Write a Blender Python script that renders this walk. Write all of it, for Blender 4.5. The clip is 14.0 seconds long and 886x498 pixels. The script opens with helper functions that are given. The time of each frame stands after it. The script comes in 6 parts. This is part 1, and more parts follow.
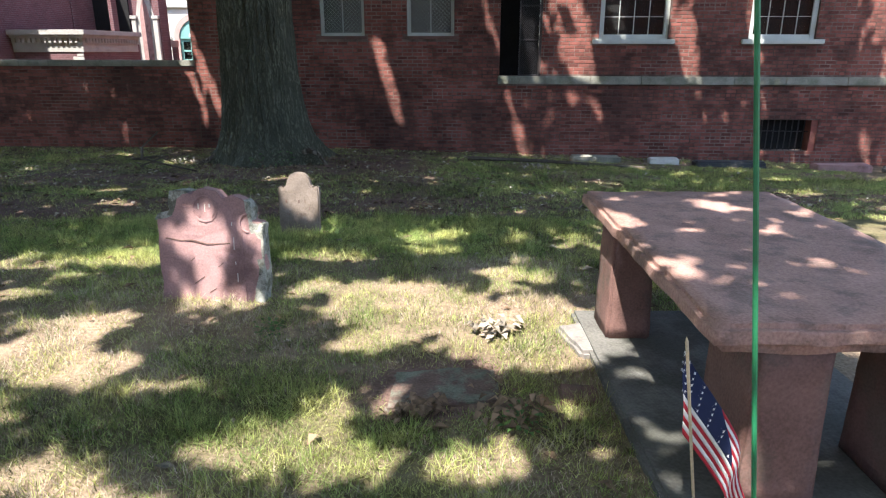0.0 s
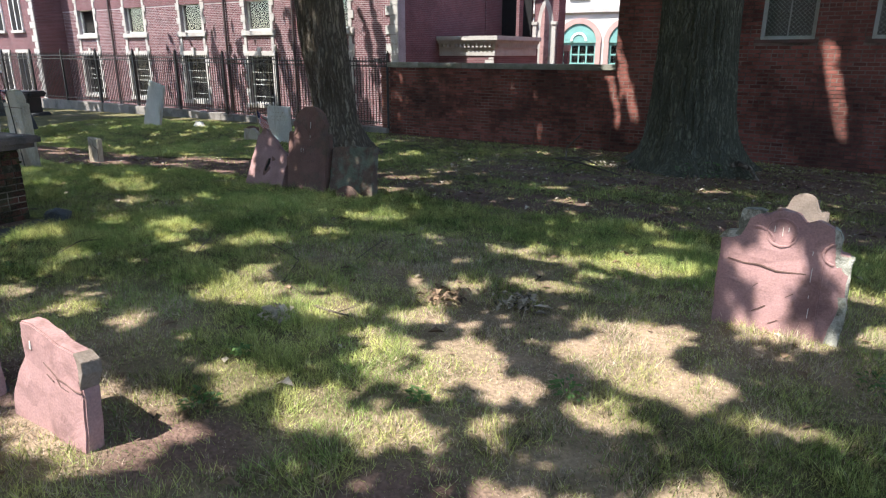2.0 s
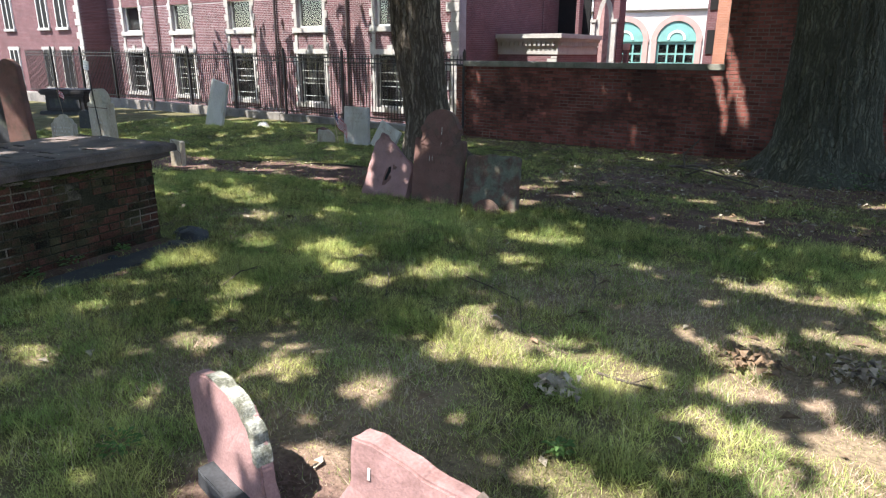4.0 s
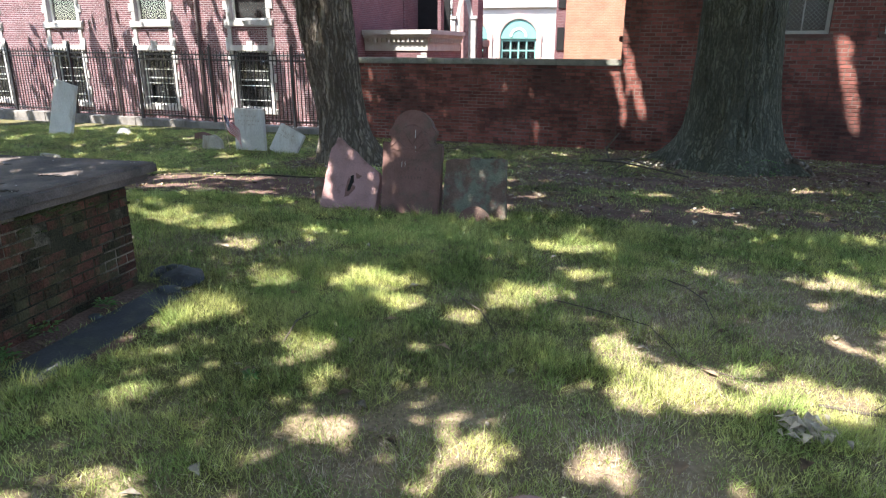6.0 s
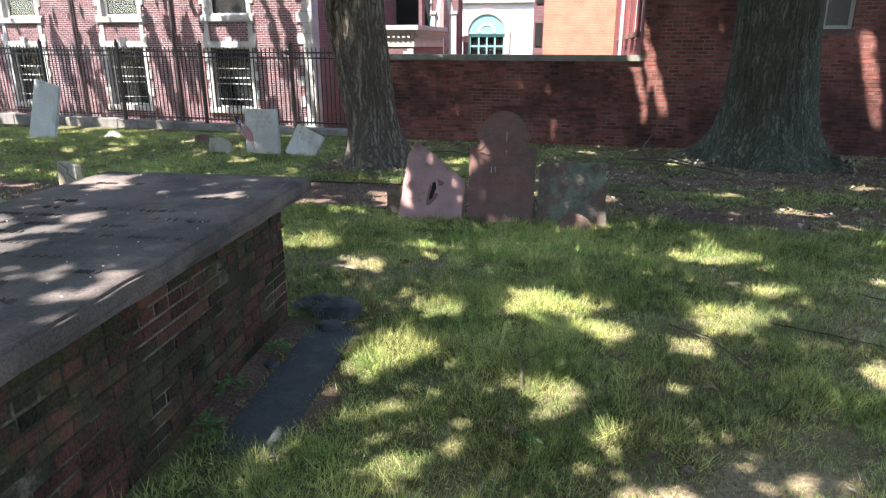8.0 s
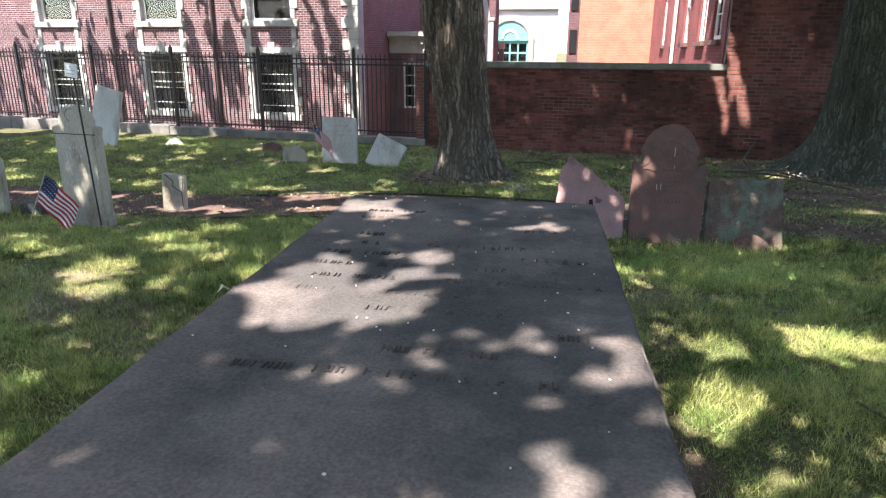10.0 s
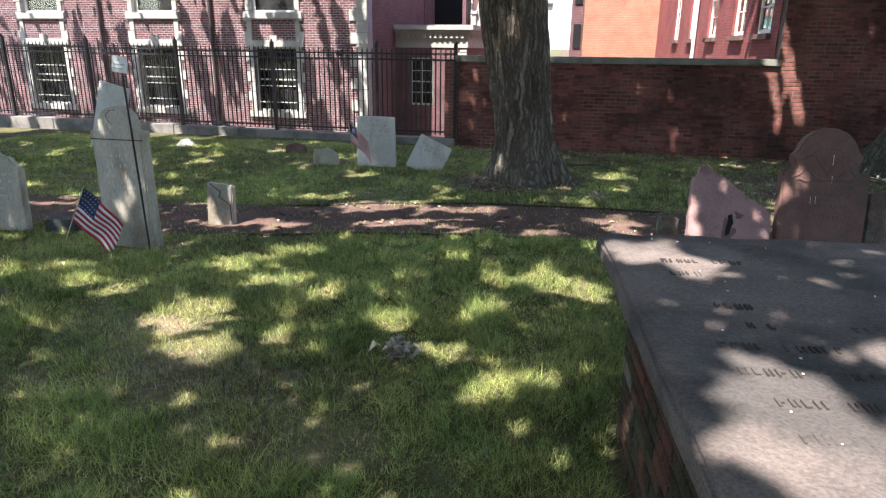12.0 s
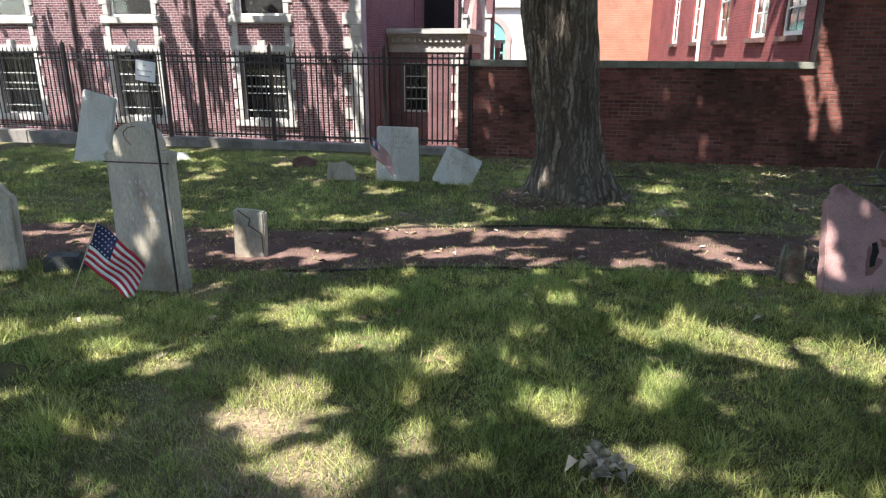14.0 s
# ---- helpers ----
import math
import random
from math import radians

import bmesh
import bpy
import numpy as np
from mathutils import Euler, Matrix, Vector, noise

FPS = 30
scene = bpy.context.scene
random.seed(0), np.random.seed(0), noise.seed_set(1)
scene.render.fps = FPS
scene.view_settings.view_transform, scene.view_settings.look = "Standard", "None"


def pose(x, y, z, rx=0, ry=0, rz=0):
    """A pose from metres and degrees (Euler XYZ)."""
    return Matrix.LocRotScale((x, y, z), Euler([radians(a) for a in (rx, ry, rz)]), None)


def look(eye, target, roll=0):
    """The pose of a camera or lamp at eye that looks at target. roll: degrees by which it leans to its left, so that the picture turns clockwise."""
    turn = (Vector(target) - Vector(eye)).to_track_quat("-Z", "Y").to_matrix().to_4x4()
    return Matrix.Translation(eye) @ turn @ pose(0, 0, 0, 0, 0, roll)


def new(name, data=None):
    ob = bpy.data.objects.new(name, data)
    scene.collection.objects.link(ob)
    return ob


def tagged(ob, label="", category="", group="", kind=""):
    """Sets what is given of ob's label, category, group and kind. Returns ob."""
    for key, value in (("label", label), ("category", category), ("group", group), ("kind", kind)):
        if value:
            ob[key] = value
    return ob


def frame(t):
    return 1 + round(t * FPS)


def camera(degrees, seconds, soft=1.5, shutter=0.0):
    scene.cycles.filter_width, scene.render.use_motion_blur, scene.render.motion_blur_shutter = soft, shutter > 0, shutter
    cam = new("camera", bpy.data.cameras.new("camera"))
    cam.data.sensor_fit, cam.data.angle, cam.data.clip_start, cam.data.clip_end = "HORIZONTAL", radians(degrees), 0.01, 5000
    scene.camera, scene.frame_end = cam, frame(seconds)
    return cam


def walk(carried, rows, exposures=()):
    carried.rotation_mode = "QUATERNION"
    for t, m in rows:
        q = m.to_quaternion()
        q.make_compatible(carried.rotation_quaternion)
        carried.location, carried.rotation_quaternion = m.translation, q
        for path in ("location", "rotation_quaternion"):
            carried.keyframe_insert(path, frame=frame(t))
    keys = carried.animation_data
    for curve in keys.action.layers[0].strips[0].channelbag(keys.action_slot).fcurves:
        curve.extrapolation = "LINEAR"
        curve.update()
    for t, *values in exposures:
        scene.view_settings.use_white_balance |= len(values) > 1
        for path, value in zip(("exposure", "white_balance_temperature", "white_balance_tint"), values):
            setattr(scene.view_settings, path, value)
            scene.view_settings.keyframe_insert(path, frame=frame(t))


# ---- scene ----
cam = camera(68.7, 14.0, soft=1.2)
METRES, EYE, TILT, LEAN, TURN = 11.5, 1.63, 0.0, 0.0, 0.0
ROWS = [
    (0.0, 0.0, 0.0, 0.0, 0.02, -17.04, -0.06),
    (0.5, -0.0268, -0.0004, -0.0004, 6.93, -16.99, 0.04),
    (1.0, -0.0601, 0.0024, 0.0017, 17.28, -17.34, -0.1),
    (1.5, -0.0958, -0.0051, 0.0015, 26.37, -16.63, 0.12),
    (2.0, -0.131, -0.0091, 0.0023, 29.45, -16.81, -0.1),
    (2.5, -0.1735, -0.0011, 0.0027, 31.23, -16.96, -0.13),
    (3.0, -0.2135, -0.0028, 0.0021, 32.62, -16.91, 0.23),
    (3.5, -0.2519, -0.0025, 0.0011, 32.76, -16.91, -0.03),
    (6.0, -0.449, -0.0039, -0.0027, 16.62, -17.08, -0.26),
    (6.5, -0.4854, 0.0033, -0.0031, 15.55, -17.16, -0.1),
    (7.0, -0.5187, 0.0068, -0.003, 14.35, -17.24, -0.12),
    (7.5, -0.5525, 0.0025, 0.0001, 12.59, -16.93, -0.32),
    (8.0, -0.5883, 0.0091, -0.0026, 12.2, -17.41, -0.1),
    (8.5, -0.6258, 0.0097, -0.0003, 12.22, -16.96, -0.31),
    (9.0, -0.6613, 0.0043, 0.0013, 12.31, -16.83, -0.43),
    (11.5, -0.8303, 0.0642, -0.0058, 11.96, -17.23, -0.31),
    (12.0, -0.8558, 0.0804, -0.0048, 10.2, -17.29, -0.58),
    (12.5, -0.874, 0.1069, -0.0063, 8.1, -17.16, -0.3),
    (13.0, -0.895, 0.1257, -0.006, 7.69, -17.4, -0.29),
    (13.5, -0.922, 0.137, -0.0052, 7.64, -17.12, -0.32),
    (14.0, -0.9502, 0.1539, -0.008, 7.57, -16.83, -0.3),
]
EXPOSURES = [(0.0, 1.82), (1.0, 1.75), (2.5, 1.52), (3.5, 1.58), (6.0, 2.2), (9.0, 2.24), (11.5, 1.93), (14.0, 1.83)]
walk(cam, [(t, pose(0, 0, EYE, TILT, LEAN, TURN) @ pose(METRES * x, METRES * y, METRES * z, 90 + pitch, roll, yaw)) for t, x, y, z, yaw, pitch, roll in ROWS], exposures=EXPOSURES)

# ---- light ----
SUN_WAY = Vector((0.28, 0.50, -1.0)).normalized()
world = bpy.data.worlds.new("daylight")
scene.world = world
world.use_nodes = True
sky = world.node_tree.nodes.new("ShaderNodeTexSky")
sky.sky_type = "NISHITA"
sky.sun_disc = False
sky.sun_elevation = math.asin(-SUN_WAY.z)
sky.sun_rotation = math.atan2(-SUN_WAY.x, -SUN_WAY.y)
world.node_tree.links.new(sky.outputs[0], world.node_tree.nodes["Background"].inputs[0])
world.node_tree.nodes["Background"].inputs[1].default_value = 0.15
sun_data = bpy.data.lights.new("sun", "SUN")
sun_data.energy, sun_data.angle, sun_data.color = 4.9, radians(0.53), (1.0, 0.95, 0.88)
sun = new("sun", sun_data)
sun.matrix_world = look((0, 0, 30), Vector((0, 0, 30)) + SUN_WAY)

# ---- materials ----


def mat(name, base, rough=0.8, var=0.25, scale=6.0, fine=60.0, bump=0.3, dist=0.01, metal=0.0, spec=0.3, other=None, other_scale=2.0, other_at=0.55, island=0.0, obj=0.0, stretch=(1, 1, 1)):
    """A weathered surface: base colour, large and small mottling, a second colour in stains, relief."""
    m = bpy.data.materials.new(name)
    m.use_nodes = True
    nt = m.node_tree
    n, ln = nt.nodes, nt.links
    b = n["Principled BSDF"]
    b.inputs["Roughness"].default_value = rough
    b.inputs["Metallic"].default_value = metal
    b.inputs["Specular IOR Level"].default_value = spec
    tc = n.new("ShaderNodeTexCoord")
    geo = n.new("ShaderNodeNewGeometry")
    mp = n.new("ShaderNodeMapping")
    mp.inputs["Scale"].default_value = stretch
    ln.new(geo.outputs["Position"], mp.inputs[0])
    big = n.new("ShaderNodeTexNoise")
    big.inputs["Scale"].default_value, big.inputs["Detail"].default_value = scale, 6
    small = n.new("ShaderNodeTexNoise")
    small.inputs["Scale"].default_value, small.inputs["Detail"].default_value = fine, 3
    ln.new(mp.outputs[0], big.inputs[0]), ln.new(mp.outputs[0], small.inputs[0])
    add = n.new("ShaderNodeMath")
    add.operation = "ADD"
    ln.new(big.outputs[0], add.inputs[0]), ln.new(small.outputs[0], add.inputs[1])
    last = add
    if island or obj:
        rnd = n.new("ShaderNodeMath")
        rnd.operation = "MULTIPLY_ADD"
        rnd.inputs[1].default_value = island or obj
        if island:
            ln.new(geo.outputs["Random Per Island"], rnd.inputs[0])
        else:
            ln.new(n.new("ShaderNodeObjectInfo").outputs["Random"], rnd.inputs[0])
        sub = n.new("ShaderNodeMath")
        sub.operation = "SUBTRACT"
        sub.inputs[1].default_value = (island or obj) / 2
        ln.new(add.outputs[0], rnd.inputs[2]), ln.new(rnd.outputs[0], sub.inputs[0])
        last = sub
    ramp = n.new("ShaderNodeMapRange")
    ramp.inputs[1].default_value, ramp.inputs[2].default_value = 0.6, 1.4
    ramp.inputs[3].default_value, ramp.inputs[4].default_value = 1 - 1.6 * var, 1 + 1.6 * var
    ramp.clamp = False
    ln.new(last.outputs[0], ramp.inputs[0])
    low = n.new("ShaderNodeMath")
    low.operation = "MAXIMUM"
    low.inputs[1].default_value = 0.12
    ln.new(ramp.outputs[0], low.inputs[0])
    colour = n.new("ShaderNodeVectorMath")
    colour.operation = "SCALE"
    ln.new(low.outputs[0], colour.inputs["Scale"])
    if other:
        st = n.new("ShaderNodeTexNoise")
        st.inputs["Scale"].default_value, st.inputs["Detail"].default_value, st.inputs["Roughness"].default_value = other_scale, 8, 0.65
        ln.new(mp.outputs[0], st.inputs[0])
        rp = n.new("ShaderNodeMapRange")
        rp.inputs[1].default_value, rp.inputs[2].default_value = other_at - 0.05, other_at + 0.07
        ln.new(st.outputs[0], rp.inputs[0])
        mix = n.new("ShaderNodeMix")
        mix.data_type = "RGBA"
        mix.inputs[6].default_value, mix.inputs[7].default_value = (*base, 1), (*other, 1)
        ln.new(rp.outputs[0], mix.inputs[0])
        ln.new(mix.outputs[2], colour.inputs[0])
    else:
        colour.inputs[0].default_value = base
    ln.new(colour.outputs[0], b.inputs["Base Color"])
    if bump:
        bp = n.new("ShaderNodeBump")
        bp.inputs["Strength"].default_value, bp.inputs["Distance"].default_value = bump, dist
        ln.new(add.outputs[0], bp.inputs["Height"])
        ln.new(bp.outputs[0], b.inputs["Normal"])
    return m


def brick_mat(name, base, dark, mortar, w=0.215, h=0.074, gap=0.011, axis="x"):
    """Brickwork seen from afar, in courses of real size."""
    m = mat(name, base, 0.85, 0.2, 1.5, 40, 0.0)
    nt = m.node_tree
    n, ln = nt.nodes, nt.links
    geo = n.new("ShaderNodeNewGeometry")
    sp = n.new("ShaderNodeSeparateXYZ")
    cb = n.new("ShaderNodeCombineXYZ")
    ln.new(geo.outputs["Position"], sp.inputs[0])
    ln.new(sp.outputs[0 if axis == "x" else 1], cb.inputs[0]), ln.new(sp.outputs[2], cb.inputs[1])
    br = n.new("ShaderNodeTexBrick")
    br.inputs["Scale"].default_value = 1.0
    br.inputs["Brick Width"].default_value, br.inputs["Row Height"].default_value = w, h
    br.inputs["Mortar Size"].default_value, br.inputs["Bias"].default_value = gap / 2, -0.2
    br.inputs["Color1"].default_value, br.inputs["Color2"].default_value = (*base, 1), (*dark, 1)
    br.inputs["Mortar"].default_value = (*mortar, 1)
    ln.new(cb.outputs[0], br.inputs[0])
    ln.new(br.outputs[0], next(x for x in n if x.type == "VECT_MATH").inputs[0])
    bp = n.new("ShaderNodeBump")
    bp.inputs["Strength"].default_value, bp.inputs["Distance"].default_value, bp.invert = 0.5, 0.006, True
    ln.new(br.outputs["Fac"], bp.inputs["Height"])
    ln.new(bp.outputs[0], n["Principled BSDF"].inputs["Normal"])
    return m


def leaf_mat(name, base, rough=0.5, through_light=0.35, var=0.35, other=None):
    m = mat(name, base, rough, var, 0.6, 20, 0.0, island=0.5, other=other, other_scale=2.6, other_at=0.5)
    nt = m.node_tree
    n, ln = nt.nodes, nt.links
    tr = n.new("ShaderNodeBsdfTranslucent")
    mx = n.new("ShaderNodeMixShader")
    mx.inputs[0].default_value = through_light
    ln.new(next(x for x in n if x.type == "VECT_MATH").outputs[0], tr.inputs[0])
    ln.new(n["Principled BSDF"].outputs[0], mx.inputs[1]), ln.new(tr.outputs[0], mx.inputs[2])
    ln.new(mx.outputs[0], n["Material Output"].inputs[0])
    return m


def ground_mat():
    """Soil, dry straw and moss under the grass; the worn places are held in the sheet's own attribute."""
    m = mat("turf_soil", (0.13, 0.1, 0.06), 0.95, 0.35, 3.0, 45, 0.9, 0.02, spec=0.1)
    nt = m.node_tree
    n, ln = nt.nodes, nt.links
    at = n.new("ShaderNodeAttribute")
    at.attribute_name = "wear"
    sp = n.new("ShaderNodeSeparateXYZ")
    ln.new(at.outputs["Vector"], sp.inputs[0])
    m1, m2 = n.new("ShaderNodeMix"), n.new("ShaderNodeMix")
    m1.data_type = m2.data_type = "RGBA"
    m1.inputs[6].default_value, m1.inputs[7].default_value = (0.11, 0.1, 0.052, 1), (0.25, 0.185, 0.135, 1)
    m2.inputs[7].default_value = (0.135, 0.083, 0.074, 1)
    ln.new(sp.outputs[0], m1.inputs[0]), ln.new(sp.outputs[1], m2.inputs[0]), ln.new(m1.outputs[2], m2.inputs[6])
    ln.new(m2.outputs[2], next(x for x in n if x.type == "VECT_MATH").inputs[0])
    return m


BRICK_OLD = mat("old_red_brick", (0.195, 0.068, 0.055), 0.88, 0.32, 1.1, 70, 0.5, 0.004, other=(0.095, 0.04, 0.034), other_scale=0.9, other_at=0.53, obj=0.55)
BRICK_OLD_RUN = mat("old_red_brick_run", (0.195, 0.068, 0.055), 0.88, 0.32, 1.1, 70, 0.5, 0.004, other=(0.095, 0.04, 0.034), other_scale=0.9, other_at=0.53, island=0.55)
BRICK_CHURCH = mat("church_brick", (0.13, 0.058, 0.064), 0.85, 0.25, 1.2, 60, 0.3, 0.003, island=0.6)
BRICK_TOMB = mat("tomb_brick", (0.075, 0.03, 0.021), 0.94, 0.5, 7.0, 80, 0.9, 0.008, other=(0.036, 0.032, 0.016), other_scale=4.5, other_at=0.49, obj=0.45)
MORTAR = mat("lime_mortar", (0.2, 0.15, 0.13), 0.95, 0.35, 3, 80, 0.6, 0.006, other=(0.085, 0.055, 0.047), other_scale=0.9, other_at=0.47)
MORTAR_DARK = mat("mossy_mortar", (0.15, 0.125, 0.1), 0.95, 0.5, 6, 90, 0.7, 0.008, other=(0.028, 0.026, 0.016), other_scale=2.4, other_at=0.44)
MORTAR_RED = mat("reddish_mortar", (0.34, 0.30, 0.31), 0.95, 0.25, 2, 80, 0.4, 0.004)
WALL_FAR = brick_mat("brickwork_x", (0.2, 0.075, 0.055), (0.13, 0.05, 0.04), (0.22, 0.16, 0.14))
WALL_FAR_Y = brick_mat("brickwork_y", (0.24, 0.06, 0.06), (0.17, 0.045, 0.045), (0.22, 0.11, 0.10), axis="y")
WALL_PEACH = brick_mat("orange_brickwork", (0.36, 0.17, 0.11), (0.31, 0.14, 0.09), (0.36, 0.24, 0.19))
WALL_PINK = brick_mat("rose_brickwork", (0.14, 0.064, 0.07), (0.105, 0.048, 0.053), (0.18, 0.14, 0.15))
WALL_PINK_Y = brick_mat("rose_brickwork_y", (0.16, 0.07, 0.076), (0.12, 0.052, 0.058), (0.2, 0.15, 0.16), axis="y")
LIMESTONE = mat("limestone_trim", (0.38, 0.365, 0.35), 0.8, 0.14, 3, 50, 0.3, 0.004, other=(0.3, 0.28, 0.265), other_scale=1.5, other_at=0.57)
CAPSTONE = mat("weathered_coping", (0.25, 0.245, 0.21), 0.9, 0.25, 3, 60, 0.5, 0.006, other=(0.17, 0.18, 0.14), other_scale=2.2, other_at=0.53)
BROWNSTONE = mat("red_sandstone", (0.33, 0.20, 0.195), 0.85, 0.18, 5, 90, 0.5, 0.004, other=(0.21, 0.125, 0.12), other_scale=3, other_at=0.58)
BROWNSTONE_DULL = mat("brown_sandstone", (0.17, 0.095, 0.082), 0.88, 0.22, 5, 90, 0.5, 0.004, other=(0.13, 0.09, 0.075), other_scale=3.5, other_at=0.55)
LICHEN_STONE = mat("lichened_sandstone", (0.13, 0.088, 0.072), 0.92, 0.3, 9, 80, 0.8, 0.008, other=(0.15, 0.16, 0.125), other_scale=6, other_at=0.5)
LICHEN = mat("grey_lichen", (0.33, 0.33, 0.29), 0.95, 0.3, 18, 120, 0.9, 0.008, other=(0.14, 0.14, 0.11), other_scale=14, other_at=0.5)
LEDGER = mat("dark_ledger_stone", (0.145, 0.116, 0.108), 0.85, 0.3, 3.5, 110, 0.6, 0.006, spec=0.2, other=(0.078, 0.068, 0.066), other_scale=1.6, other_at=0.5)
TABLE_TOP = mat("worn_table_stone", (0.36, 0.215, 0.18), 0.85, 0.25, 4, 90, 0.6, 0.006, other=(0.22, 0.145, 0.125), other_scale=5, other_at=0.55)
SLATE_GREY = mat("grey_plinth_stone", (0.13, 0.125, 0.115), 0.9, 0.25, 3, 70, 0.5, 0.005, other=(0.075, 0.075, 0.065), other_scale=2.2, other_at=0.5)
SLATE = mat("blue_slate", (0.05, 0.053, 0.06), 0.75, 0.25, 4, 70, 0.4, 0.004, other=(0.09, 0.10, 0.08), other_scale=3, other_at=0.58)
MARBLE = mat("weathered_marble", (0.60, 0.59, 0.56), 0.75, 0.14, 3, 60, 0.4, 0.004, other=(0.44, 0.41, 0.36), other_scale=2.5, other_at=0.57, stretch=(1, 1, 0.4))
MARBLE_GREY = mat("grey_stained_marble", (0.44, 0.40, 0.33), 0.8, 0.2, 4, 70, 0.5, 0.005, other=(0.28, 0.235, 0.18), other_scale=2.5, other_at=0.56, stretch=(1, 1, 0.35))
DUN_STONE = mat("dun_sandstone", (0.2, 0.162, 0.138), 0.88, 0.22, 5, 80, 0.6, 0.005, other=(0.15, 0.12, 0.1), other_scale=3, other_at=0.54)
# dark colour painted as the shadow in cracks, cut letters and cap line
SHADE_LINE = mat("painted_shadow_line", (0.13, 0.08, 0.07), 0.95, 0.2, 10, 90, 0.2)
GREY_PRINT = mat("faded_print", (0.4, 0.4, 0.42), 0.9, 0.1, 10, 90, 0.1)
LETTER = mat("worn_lettering", (0.074, 0.062, 0.057), 0.95, 0.3, 10, 90, 0.3)
STREAK = mat("white_streak", (0.62, 0.58, 0.54), 0.9, 0.2, 10, 90, 0.2)
IRON = mat("black_iron", (0.018, 0.017, 0.02), 0.45, 0.3, 8, 90, 0.15, 0.001, spec=0.5)
RUST_PIPE = mat("brown_downpipe", (0.05, 0.035, 0.035), 0.5, 0.3, 5, 60, 0.1, spec=0.5)
WHITE_PAINT = mat("white_paint", (0.74, 0.73, 0.70), 0.55, 0.08, 2, 40, 0.1, 0.002)
GREY_PAINT = mat("grey_green_paint", (0.50, 0.52, 0.49), 0.6, 0.12, 4, 60, 0.2, 0.002)
CREAM_WALL = mat("cream_stucco", (0.52, 0.49, 0.46), 0.85, 0.06, 1, 40, 0.1)
PINK_STONE = mat("pink_stone", (0.40, 0.26, 0.24), 0.85, 0.12, 2, 50, 0.2)
TEAL = mat("teal_paint", (0.16, 0.33, 0.31), 0.5, 0.1, 2, 40, 0.1)
# near-black that paints the shade of rooms, recesses and hollows
DARK = mat("unlit_hollow_black", (0.012, 0.012, 0.013), 0.9, 0.2, 3, 20, 0.0)
BLIND = mat("dim_blind", (0.16, 0.165, 0.15), 0.9, 0.15, 3, 40, 0.0)
ROOF = mat("slate_roof", (0.10, 0.10, 0.11), 0.8, 0.2, 3, 40, 0.3)
def bark_mat(name, base, crack, scale=7.0, squash=0.2, depth=0.03):
    """Bark in long plates parted by furrows, whose shade is put into the colour."""
    m = mat(name, base, 0.95, 0.4, 4, 40, 0.0, other=tuple(0.6 * c for c in base), other_scale=3, other_at=0.55, stretch=(1, 1, 0.4))
    nt = m.node_tree
    n, ln = nt.nodes, nt.links
    geo = n.new("ShaderNodeNewGeometry")
    mp = n.new("ShaderNodeMapping")
    mp.inputs["Scale"].default_value = (1, 1, squash)
    wob = n.new("ShaderNodeTexNoise")
    wob.inputs["Scale"].default_value, wob.inputs["Detail"].default_value = 5, 4
    off = n.new("ShaderNodeVectorMath")
    off.operation = "MULTIPLY_ADD"
    off.inputs[1].default_value = (0.16, 0.16, 0.3)
    ln.new(geo.outputs["Position"], wob.inputs[0])
    ln.new(wob.outputs["Color"], off.inputs[0]), ln.new(geo.outputs["Position"], off.inputs[2])
    ln.new(off.outputs[0], mp.inputs[0])
    vo = n.new("ShaderNodeTexVoronoi")
    vo.feature = "DISTANCE_TO_EDGE"
    vo.inputs["Scale"].default_value = scale
    ln.new(mp.outputs[0], vo.inputs[0])
    mr = n.new("ShaderNodeMapRange")
    mr.inputs[1].default_value, mr.inputs[2].default_value = 0.02, 0.3
    ln.new(vo.outputs["Distance"], mr.inputs[0])
    grain = n.new("ShaderNodeTexNoise")
    grain.inputs["Scale"].default_value, grain.inputs["Detail"].default_value = 30, 5
    ln.new(mp.outputs[0], grain.inputs[0])
    hsum = n.new("ShaderNodeMath")
    hsum.operation = "MULTIPLY_ADD"
    hsum.inputs[1].default_value = 0.5
    ln.new(grain.outputs[0], hsum.inputs[0]), ln.new(mr.outputs[0], hsum.inputs[2])
    sc = next(x for x in n if x.type == "VECT_MATH" and x.operation == "SCALE")
    mix = n.new("ShaderNodeMix")
    mix.data_type = "RGBA"
    mix.inputs[6].default_value = (*crack, 1)
    ln.new(mr.outputs[0], mix.inputs[0]), ln.new(sc.outputs[0], mix.inputs[7])
    b = n["Principled BSDF"]
    ln.new(mix.outputs[2], b.inputs["Base Color"])
    bp = n.new("ShaderNodeBump")
    bp.inputs["Strength"].default_value, bp.inputs["Distance"].default_value = 1.0, depth
    ln.new(hsum.outputs[0], bp.inputs["Height"]), ln.new(bp.outputs[0], b.inputs["Normal"])
    return m


BARK = bark_mat("furrowed_bark", (0.235, 0.2, 0.162), (0.085, 0.07, 0.056), 13.0, 0.05, 0.03)
BARK_LIMB = mat("grey_furrowed_bark", (0.125, 0.105, 0.082), 0.95, 0.4, 5, 30, 1.0, 0.05, other=(0.075, 0.062, 0.05), other_scale=9, other_at=0.5, stretch=(1, 1, 0.16))
BARK_DARK = bark_mat("dark_mossy_bark", (0.125, 0.13, 0.095), (0.055, 0.056, 0.042), 17.0, 0.06, 0.02)
TWIG = mat("grey_twig", (0.10, 0.082, 0.065), 0.9, 0.3, 20, 80, 0.4)
GRASS = leaf_mat("grass_blade", (0.37, 0.385, 0.14), 0.6, 0.35, 0.6, other=(0.22, 0.285, 0.09))
